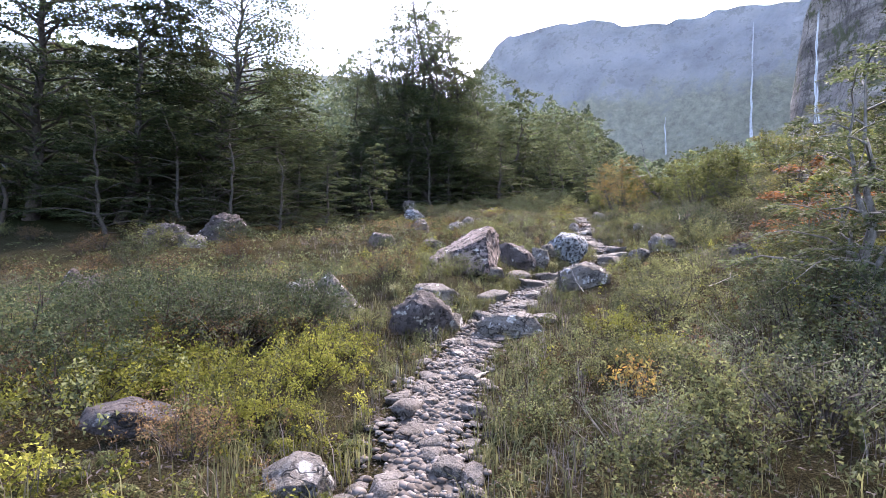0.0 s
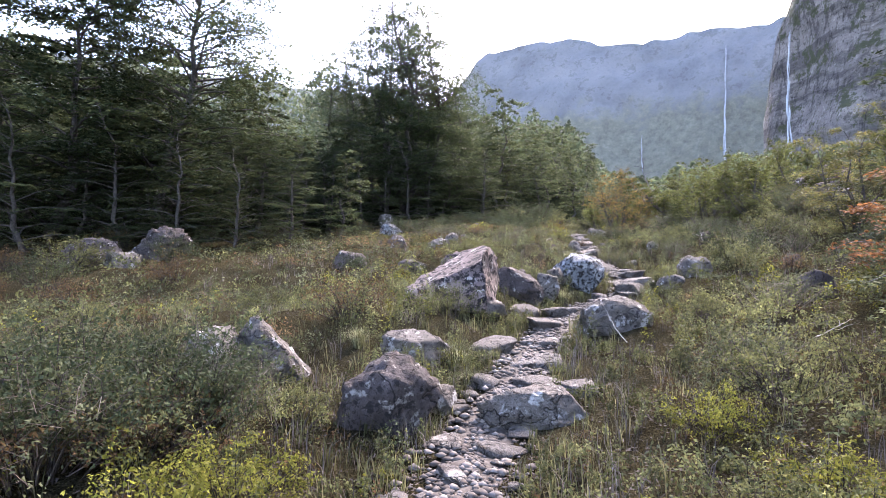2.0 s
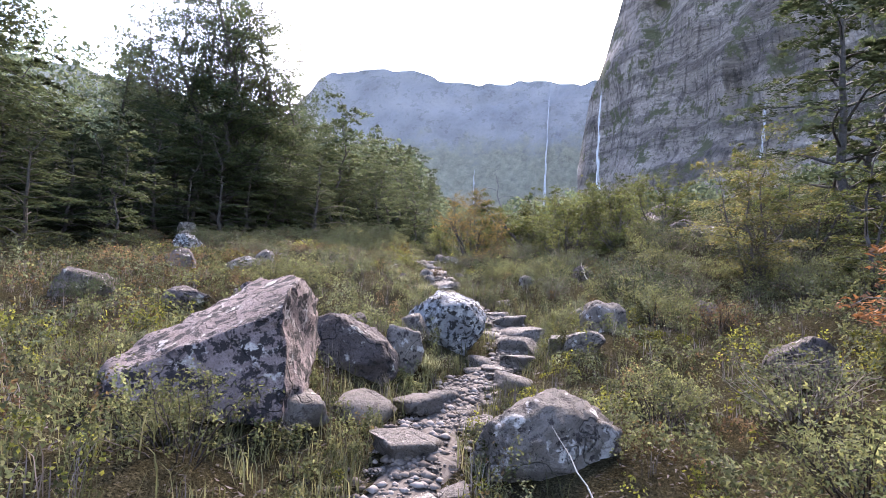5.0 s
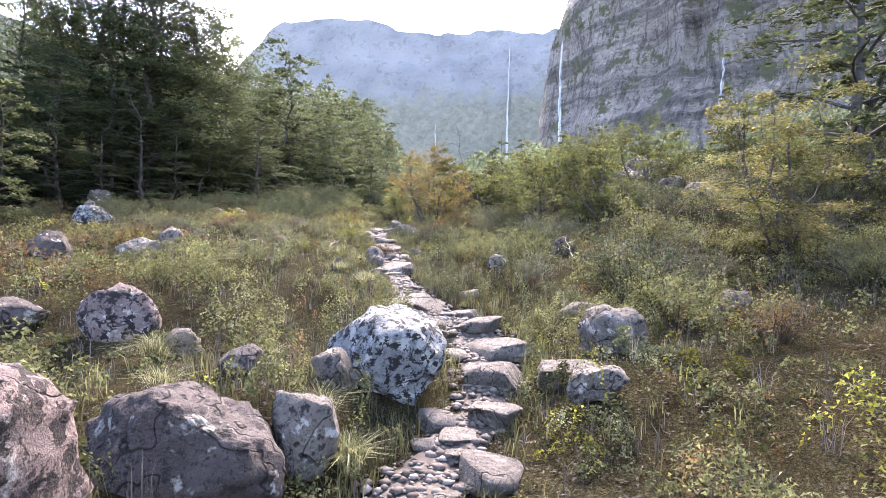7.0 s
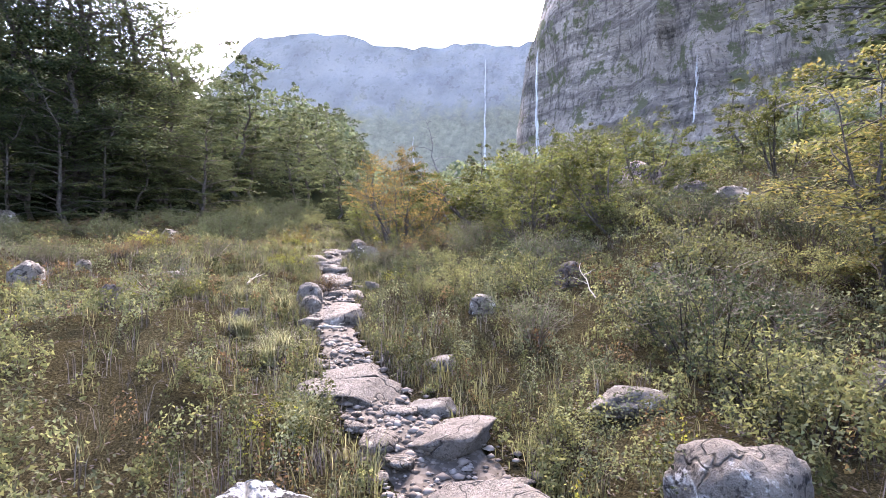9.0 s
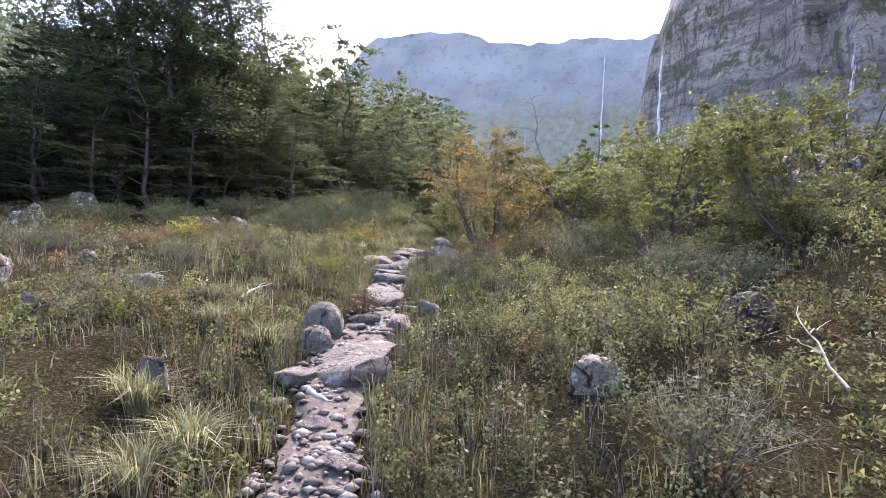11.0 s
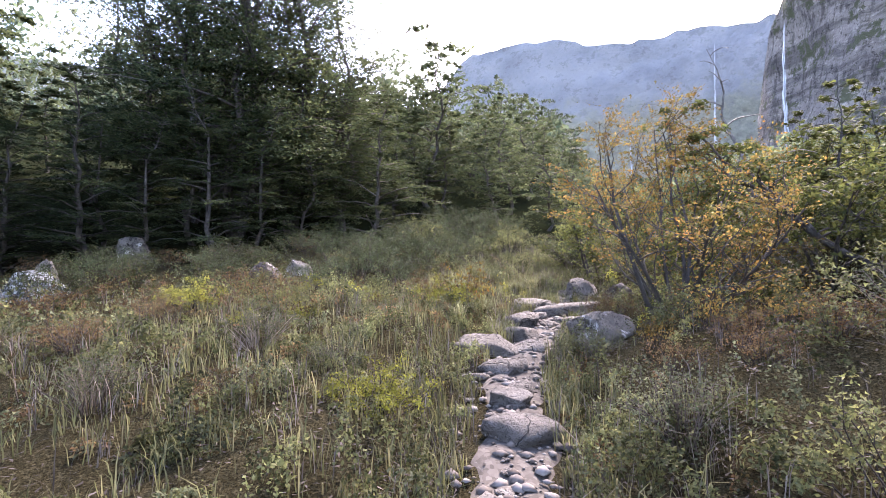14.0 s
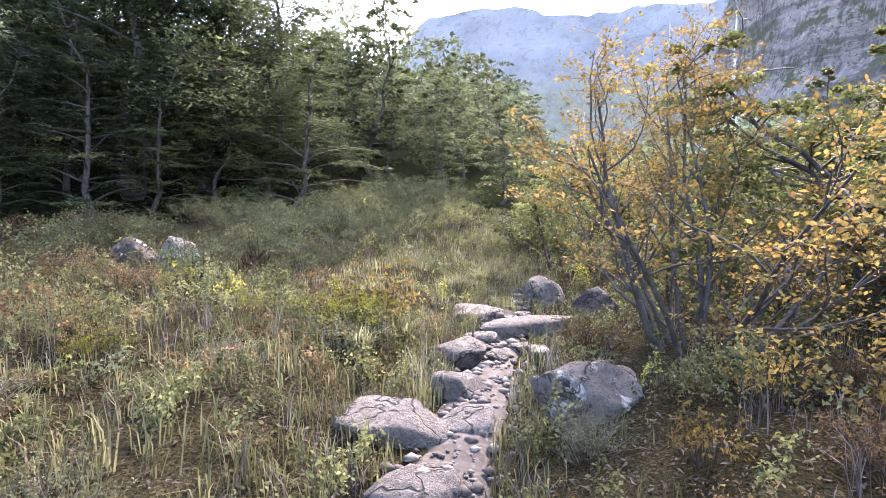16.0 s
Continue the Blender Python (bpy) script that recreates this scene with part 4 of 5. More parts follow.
rock(4.06, 17.12, 0.26, 0.24, 0.19, 166, STONE, "small rounded stone beside the path", boxy=1.0, rough=0.12, cuts=2)
rock(2.0, 17.65, 0.24, 0.22, 0.26, 65, ROCK_DARK, "dark stone in the grass")
rock(2.65, 18.25, 0.24, 0.2, 0.16, 66, ROCK, "grey stone in the heath")
rock(6.12, 21.6, 0.64, 0.42, 0.29, 67, ROCK, "pale angular boulder beneath a yellow beech")
rock(6.87, 24.6, 0.5, 0.42, 0.34, 68, ROCK, "rounded boulder beside a step")
rock(7.25, 24.1, 0.52, 0.44, 0.3, 69, ROCK_DARK, "dark boulder beneath branches")
for n, (x, y, w) in enumerate(((14.6, 23.2, 1.2), (15.3, 24.1, 0.9), (14.0, 22.4, 0.7), (15.9, 23.2, 1.1), (15.2, 22.5, 0.6), (16.4, 24.6, 1.3), (13.6, 21.6, 0.6), (14.9, 25.0, 0.8))):
    rock(x, y, w, w * 0.8, w * 0.7, 80 + n, ROCK_RED, "broken reddish boulder of a scree heap")


# ---------------------------------------------------------------- stones of the footpath
def stone_mesh(seed, detail):
    rg = np.random.default_rng(seed)
    bm = bmesh.new()
    bmesh.ops.create_icosphere(bm, subdivisions=detail, radius=1)
    co = np.array([v.co for v in bm.verts])
    for i in range(8):
        n = rg.normal(size=3) * np.array([1, 1, 0.25])
        n /= np.linalg.norm(n)
        co -= np.maximum(co @ n - rg.uniform(0.5, 0.75), 0)[:, None] * n
    lid = np.array([rg.normal(0, 0.12), rg.normal(0, 0.12), 1.0])
    lid /= np.linalg.norm(lid)
    co -= np.maximum(co @ lid - 0.5, 0)[:, None] * lid * 0.7
    if detail > 1:
        co *= np.array([1 + 0.12 * noise.noise(Vector(c * 2) + Vector((seed, 0, 0))) + 0.1 * noise.noise(Vector(c * 5)) for c in co])[:, None]
    lo, hi = co.min(0), co.max(0)
    co = (co - (lo + hi) / 2) / (hi - lo)
    for v, c in zip(bm.verts, co):
        v.co = c
    for f in bm.faces:
        f.smooth = detail > 1
    me = bpy.data.meshes.new("stone")
    bm.to_mesh(me)
    bm.free()
    me.materials.append(STONE)
    return me


SLABS = [stone_mesh(200 + i, 3) for i in range(6)]
COBBLES = [stone_mesh(300 + i, 2) for i in range(8)]
LAID = []


def stone(x, y, w, d, h, turn=0.0, mesh=None, sink=0.9):
    """A stone of the footpath: w by d, standing h out of the ground."""
    LAID.append((x, y, 0.5 * max(w, d)))
    ob = new("stone", mesh or SLABS[len(LAID) % len(SLABS)])
    ob.parent = path
    w, d, h = 1.14 * w, 1.2 * d, 0.64 * h
    full = h * (1 + sink)
    n = len(LAID)
    ob.matrix_basis = pose(x, y, gz(x, y) + 0.02 + h - full / 2, 7 * math.sin(n * 2.3), 7 * math.sin(n * 3.7), turn + 25 * math.sin(n * 5.1)) @ Matrix.Diagonal((w, d, full, 1))
    return ob


stone(0.75, 8.72, 0.5, 0.42, 0.2, 20)
stone(0.85, 9.95, 0.46, 0.36, 0.2, -10)
stone(1.4, 10.28, 0.4, 0.36, 0.2, 30)
stone(1.62, 9.72, 0.56, 0.34, 0.16, -6)
stone(1.88, 10.5, 0.42, 0.34, 0.15, 14)
stone(1.25, 8.15, 0.34, 0.3, 0.14, 50)
stone(1.0, 7.55, 0.42, 0.34, 0.12, 12)
stone(1.35, 7.35, 0.32, 0.3, 0.1, 70)
stone(0.55, 7.6, 0.26, 0.24, 0.12, 30)
stone(4.2, 12.03, 0.56, 0.46, 0.2, 25)
stone(3.75, 12.42, 0.48, 0.4, 0.25, -20)
stone(4.09, 13.03, 0.6, 0.42, 0.2, -12)
stone(4.28, 13.78, 0.52, 0.4, 0.16, 10)
stone(3.0, 11.1, 0.46, 0.36, 0.15, 15)
stone(2.96, 11.8, 0.25, 0.22, 0.14, 60)
stone(3.43, 11.82, 0.42, 0.38, 0.16, 35)
stone(3.84, 14.68, 0.68, 0.4, 0.13, -15)
stone(4.25, 16.55, 0.52, 0.36, 0.17, 12)
stone(3.93, 16.5, 0.24, 0.2, 0.11, 5)
stone(4.76, 18.7, 0.38, 0.56, 0.14, -15)
stone(5.02, 19.72, 0.36, 0.34, 0.15, 20)
stone(5.05, 20.25, 0.3, 0.26, 0.14, 70)
stone(3.98, 14.98, 0.5, 0.36, 0.1, 20)
stone(4.71, 14.92, 0.25, 0.22, 0.14, 0)
stone(4.36, 16.9, 0.56, 0.36, 0.1, 8)
stone(5.14, 18.2, 0.22, 0.2, 0.15, 30)
stone(5.1, 20.95, 0.3, 0.26, 0.14, 44)
stone(5.08, 21.52, 0.46, 0.36, 0.18, -12)
stone(5.5, 22.12, 0.3, 0.24, 0.17, -25)
stone(5.46, 21.58, 0.32, 0.26, 0.1, 15)
stone(5.6, 22.72, 0.33, 0.32, 0.25, -40)
stone(6.33, 23.52, 0.8, 0.34, 0.18, 6)
stone(6.0, 24.1, 0.5, 0.34, 0.16, -20)
stone(6.24, 22.74, 0.2, 0.18, 0.14, 0)
stone(5.2, 21.02, 0.22, 0.2, 0.1, 70)


def lay_stones():
    """Loose stones between the slabs, no two in one spot."""
    rg = np.random.default_rng(44)
    tries = 0
    while len(LAID) < 290 and tries < 9000:
        tries += 1
        y = float(2.2 + 23.5 * rg.uniform() ** 1.15)
        x = float(trail(y) + rg.uniform(-1.05, 1.05) * trail_width(y))
        if rg.uniform() < 0.7 * float(band(15.6, 23.5, y)):
            continue
        w = float(0.06 + 0.24 * rg.uniform() ** 3.2)
        if all((x - a) ** 2 + (y - b) ** 2 > (0.8 * (r + w / 2)) ** 2 for a, b, r in LAID):
            stone(x, y, w * 1.15, w * float(rg.uniform(0.65, 1)), w * float(rg.uniform(0.22, 0.45)), float(rg.uniform(0, 360)), COBBLES[int(rg.integers(0, 8))])


lay_stones()


def scatter_gravel():
    rg = np.random.default_rng(45)
    n = 9000
    y = 2.0 + 22 * rg.uniform(size=n) ** 1.2
    x = trail(y) + np.clip(rg.normal(0, 0.5, n), -1.15, 1.15) * trail_width(y)
    kept = rg.uniform(size=n) > 0.55 * band(15.6, 23.5, y)
    x, y, n = x[kept], y[kept], int(kept.sum())
    z = ground_z(x, y) + 0.022
    t = np.array([[0, 0, 0.55], [1, 0, 0], [0.2, 0.9, 0.1], [-0.9, 0.4, 0], [-0.6, -0.8, 0.05], [0.5, -0.85, 0], [0.1, 0, -0.5]])
    f = np.array([[0, 1, 2], [0, 2, 3], [0, 3, 4], [0, 4, 5], [0, 5, 1], [6, 2, 1], [6, 3, 2], [6, 4, 3], [6, 5, 4], [6, 1, 5]])
    size = 0.009 + 0.042 * rg.uniform(size=n) ** 2.6
    a = rg.uniform(0, 6.28, n)
    v = t[None] * size[:, None, None] * rg.uniform(0.7, 1.3, (n, 7, 1))
    c, s_ = np.cos(a)[:, None], np.sin(a)[:, None]
    v = np.stack([v[..., 0] * c - v[..., 1] * s_, v[..., 0] * s_ + v[..., 1] * c, v[..., 2]], -1) + np.stack([x, y, z], -1)[:, None]
    ob = new("gravel", mesh_of("gravel", v.reshape(-1, 3), (f[None] + 7 * np.arange(n)[:, None, None]).reshape(-1, 3), PEBBLE))
    tagged(ob, "loose greyish-mauve gravel and pebbles on the footpath", "gravel", kind="stuff")


scatter_gravel()


# ---------------------------------------------------------------- heath, grass and shrubs
def open_ground(x, y, margin=0.0):
    """True where plants may grow: off the footpath and off the boulders."""
    ok = (np.abs(x - trail(y)) > trail_width(y) * 0.95 + margin) | (y > 24.3)
    for bx, by, r in BLOCKED + LAID:
        ok &= (x - bx) ** 2 + (y - by) ** 2 > r * r
    return ok


def near_walk(x, y):
    return np.abs(x - trail(y))


def sprinkle(rg, n, lo, hi, power=1.5):
    """n plan points, thicker towards the footpath."""
    y = -2.5 + 39.5 * rg.uniform(0, 1, n) ** 1.02
    u = rg.uniform(-1, 1, n)
    lo = lo * (1 - smooth(23.8, 24.6, y))
    return trail(y) + np.sign(u) * (lo + (hi - lo) * np.abs(u) ** power), y


BARE = ((-0.85, 7.75, 0.6), (0.45, 8.9, 0.4), (1.0, 12.2, 0.4), (4.75, 17.6, 0.35), (6.0, 20.7, 0.4))


def gaps(x, y):
    """How much grows: little in the worn hollows, and patches of open litter between the hummocks."""
    grown = 0.5 + 0.5 * smooth(-0.45, 0.05, vnoise(x * 1.25, y * 1.25, 77) + 0.35 * vnoise(x * 3.1, y * 3.1, 78))
    for bx, by, r in BARE:
        grown = grown * (0.12 + 0.88 * smooth(0.7 * r, 1.2 * r, np.hypot(x - bx, y - by)))
    return grown


def heath(name, label, leaf, seed, n, per, leaf_size, height, where, reach=11, radius=0.14, power=1.7, flat=0.35, long=1.5):
    """Low heath: little domes of leaves over the whole meadow, as one cover."""
    rg = np.random.default_rng(seed)
    x, y = sprinkle(rg, n, 0.3, reach, power)
    keep = open_ground(x, y, 0.03) & (rg.uniform(size=n) < where(x, y) * gaps(x, y) * (1 - 0.85 * smooth(-4.6, -0.6, wood_edge(x, y))) * (wood_edge(x, y) < 1.5) * (1 - 0.45 * band(24.8, 31, y) * (x < 5.2)) * (1 - 0.5 * band(5.7, 7.7, x, 0.3) * band(19.4, 21.9, y, 0.4)))
    x, y = x[keep], y[keep]
    far = np.clip(1 + 0.14 * (np.abs(x - trail(y)) - 2.2), 0.9, 2.4) + 0.25 * smooth(25, 29, y)
    m = len(x)
    girth = np.clip(np.exp(rg.normal(0, 0.5, m)), 0.55, 2.3)
    off = np.abs(x - trail(y))
    girth = np.minimum(girth, 0.7 + 0.9 * np.clip(off - 0.4, 0, 2))
    count = np.maximum((per / far ** 1.9 * girth ** 1.7 * np.where(off < 1.6, 1.45, 1.0)).astype(int), 8)
    idx = np.repeat(np.arange(m), count)
    k = len(idx)
    tuft = rg.integers(0, 7, k)
    ta, tq = rg.uniform(0, 6.283, (m, 7))[idx, tuft], (np.sqrt(rg.uniform(size=(m, 7))) * 0.9)[idx, tuft]
    tx, ty_ = tq * np.cos(ta) + rg.normal(0, 0.15, k), tq * np.sin(ta) + rg.normal(0, 0.15, k)
    a, q = np.arctan2(ty_, tx), np.minimum(np.hypot(tx, ty_), 1.0)
    r = (radius * far * girth)[idx] * (1 + 0.25 * np.sin(3 * a + idx) + 0.15 * np.sin(5 * a + 2.1 * idx))
    hh = (height * (0.35 + 0.65 * girth) * rg.uniform(0.6, 1.3, m) * np.clip(0.8 + 0.8 * vnoise(x * 1.2, y * 1.2, 61), 0.25, 1.5))[idx]
    px, py = x[idx] + np.cos(a) * q * r, y[idx] + np.sin(a) * q * r
    pz = ground_z(px, py) + hh * np.sqrt(1.02 - q * q) * rg.uniform(0.75, 1.25, (m, 7))[idx, tuft] * (1.08 - 0.6 * rg.uniform(0, 1, k) ** 2.5)
    ok = open_ground(px, py, -0.03)
    idx, tuft, a, q, px, py, pz, k = idx[ok], tuft[ok], a[ok], q[ok], px[ok], py[ok], pz[ok], int(ok.sum())
    near = np.abs(px - trail(py)) < 1.6
    c, size = np.stack([px, py, pz], 1), leaf_size * far[idx]
    out = np.stack([np.cos(a) * q, np.sin(a) * q, np.full(k, 0.55)], 1)
    out /= np.linalg.norm(out, axis=1, keepdims=True)
    tone = np.clip(rg.normal(-0.05, 0.28, m)[idx] + rg.normal(0, 0.15, (m, 7))[idx, tuft], -0.6, 0.55)
    v, f = leaves(c[near], size[near] * 0.72, rg, flat + 0.15, long + 0.2, corners=4, out=out[near])
    v2, f2 = leaves(c[~near], size[~near], rg, flat + 0.15, long, out=out[~near])
    v, f = np.concatenate([v, v2]), [f, f2 + len(v)]
    tones = np.concatenate([np.repeat(tone[near], 4), np.repeat(tone[~near], 3)])
    return tagged(new(name, mesh_of(name, v, f, leaf, tones)), label, "heath", kind="stuff")


def litter():
    """Dead leaves, bits of twig and moss lying on the soil."""
    rg = np.random.default_rng(59)
    x, y = sprinkle(rg, 120000, 0.25, 7, 1.6)
    keep = open_ground(x, y, -0.1)
    x, y = x[keep], y[keep]
    v, f = leaves(np.stack([x, y, ground_z(x, y) + rg.uniform(0.002, 0.03, len(x))], 1), 0.013, rg, 0.75, 3.2)
    tagged(new("leaf_litter", mesh_of("leaf_litter", v, f, TWIG_DARK)), "dry brown litter of leaves and twig ends", "litter", kind="stuff")


litter()


def lime_where(x, y):
    s = x - trail(y)
    p = band(-4.5, -0.2, s) * band(0, 5.4, y) + 0.2 * band(0.3, 3, s) * band(10, 13, y)
    return np.clip(p + 0.3 * smooth(0.25, 0.6, vnoise(x * 0.6, y * 0.6, 71)) * (1 - smooth(24, 27, y)), 0, 1)


def grey_where(x, y):
    s = x - trail(y)
    return np.clip(0.3 + 0.3 * band(0.5, 9, s) * band(12, 24, y) + 0.3 * vnoise(x * 0.5, y * 0.5, 72) - 0.6 * band(-7, -0.8, s) * band(4.5, 10, y), 0.03, 1)


def rusty_where(x, y):
    s = x - trail(y)
    return np.clip(0.12 + 0.8 * band(-7, -0.4, s) * band(15, 27, y) * smooth(-0.3, 0.4, vnoise(x * 0.7, y * 0.7, 73)) + 0.25 * smooth(0.3, 0.6, vnoise(x * 0.9, y * 0.9, 74)), 0, 1)


heath("heath", "grey-green low heath covering the meadow", LEAF_HEATH, 51, 11500, 92, 0.0195, 0.22, lambda x, y: 0.8 - 0.55 * band(-7, -1, x - trail(y)) * band(4.5, 7, y), reach=17, power=2.1)
heath("pale_heath", "silvery grey-green heath and dry twiggy shrubs", LEAF_GREY, 52, 8500, 78, 0.0175, 0.26, grey_where, reach=12, power=1.8)
heath("lime_heath", "bright yellow-green leafy heath", LEAF_LIME, 53, 9000, 80, 0.0175, 0.24, lime_where, reach=8, power=1.5)
heath("rusty_heath", "reddish-brown autumn heath", LEAF_HEATH_RED, 54, 8000, 72, 0.017, 0.2, rusty_where, power=1.5)


def grass(name, label, seed, n, height, where, reach=9, power=1.6, width=0.003, lean=0.55, material=None):
    rg = np.random.default_rng(seed)
    x, y = sprinkle(rg, n, 0.25, reach, power)
    keep = open_ground(x, y, -0.04) & (rg.uniform(size=n) < where(x, y) * (0.3 + 0.7 * gaps(x, y)) * (1 - smooth(-5.0, -1.2, wood_edge(x, y))))
    x, y = x[keep], y[keep]
    far = np.clip(1 + 0.12 * (np.abs(x - trail(y)) - 2), 1, 2.4)
    m = 7
    px = np.repeat(x, m) + rg.normal(0, 0.03, len(x) * m)
    py = np.repeat(y, m) + rg.normal(0, 0.03, len(x) * m)
    h = np.repeat(height * rg.uniform(0.5, 1.4, len(x)), m) * rg.uniform(0.6, 1.2, len(px))
    v, f = blades(np.stack([px, py, ground_z(px, py) - 0.02], 1), h, rg, lean, width)
    wide = np.repeat(np.repeat(far, m), 5)[:, None]
    mid = np.repeat(v.reshape(-1, 5, 3).mean(1), 5, 0)
    v[:, :2] = mid[:, :2] + (v[:, :2] - mid[:, :2]) * np.where(wide > 1, np.minimum(wide, 1.4), 1)
    return tagged(new(name, mesh_of(name, v, f, material or GRASS)), label, "grass", kind="stuff")


def grass_where(x, y):
    s = np.abs(x - trail(y))
    return np.clip(0.1 + 0.5 * (1 - smooth(0.4, 1.3, s)) + 0.65 * band(-6, 0, x - trail(y)) * band(19, 27, y) + 0.65 * band(-6, 0, x - trail(y)) * band(7.2, 13, y)
                   + 0.3 * vnoise(x * 0.45, y * 0.45, 75), 0, 1)


grass("meadow_grass", "tangled green and straw-coloured mountain grass", 55, 46000, 0.19, grass_where)
grass("dry_twigs", "fine dry twigs standing out of the heath", 56, 15000, 0.24, lambda x, y: 0.5 + 0.3 * vnoise(x * 0.6, y * 0.6, 76), width=0.0022, lean=0.4, material=TWIG)


def tussock(seed, radius, height, n=340):
    rg = np.random.default_rng(seed)
    root = new("grass_tussock")
    for name, share, material, lean in (("green_grass", 0.5, GRASS, 0.7), ("dry_grass", 0.5, GRASS_PALE, 1.0)):
        k = int(n * share)
        a, q = rg.uniform(0, 6.283, k), np.sqrt(rg.uniform(size=k)) * radius * 0.35
        v, f = blades(np.stack([np.cos(a) * q, np.sin(a) * q, np.full(k, -0.04)], 1), height * rg.uniform(0.6, 1.2, k), rg, lean, 0.004)
        tagged(part(name, mesh_of(name, v, f, material), root), kind="stuff")
    return root


def tussocks():
    base = [tussock(90 + i, 0.3, 0.42 + 0.06 * i) for i in range(3)]
    rg = np.random.default_rng(57)
    spots = [(2.24, 11.35), (2.12, 11.6), (3.35, 15.3), (3.5, 15.6), (3.2, 15.9), (3.55, 17.4), (3.7, 17.0), (3.3, 17.5), (3.4, 18.0), (3.15, 18.3), (2.9, 17.4), (2.2, 17.9), (4.9, 22.6),
             (5.2, 22.9), (5.0, 23.6), (6.0, 25.2), (6.4, 25.8), (1.1, 13.4), (2.0, 13.2), (0.3, 8.0), (-0.7, 8.4), (0.4, 7.6), (0.25, 9.4), (1.2, 12.4), (3.4, 14.2), (9.2, 16.6),
             (2.4, 19.0), (1.0, 22.6), (0.7, 16.6)]
    for i, (x, y) in enumerate(spots):
        ob = base[i] if i < 3 else copy_thing(base[i % 3], Matrix())
        settle(ob, x, y, float(rg.uniform(0, 360)), float(rg.uniform(0.45, 0.75)), 0.0)
        tagged(ob, "tuft of long pale grass blades arching outward", "grass tuft", "grass tufts in the meadow")


tussocks()


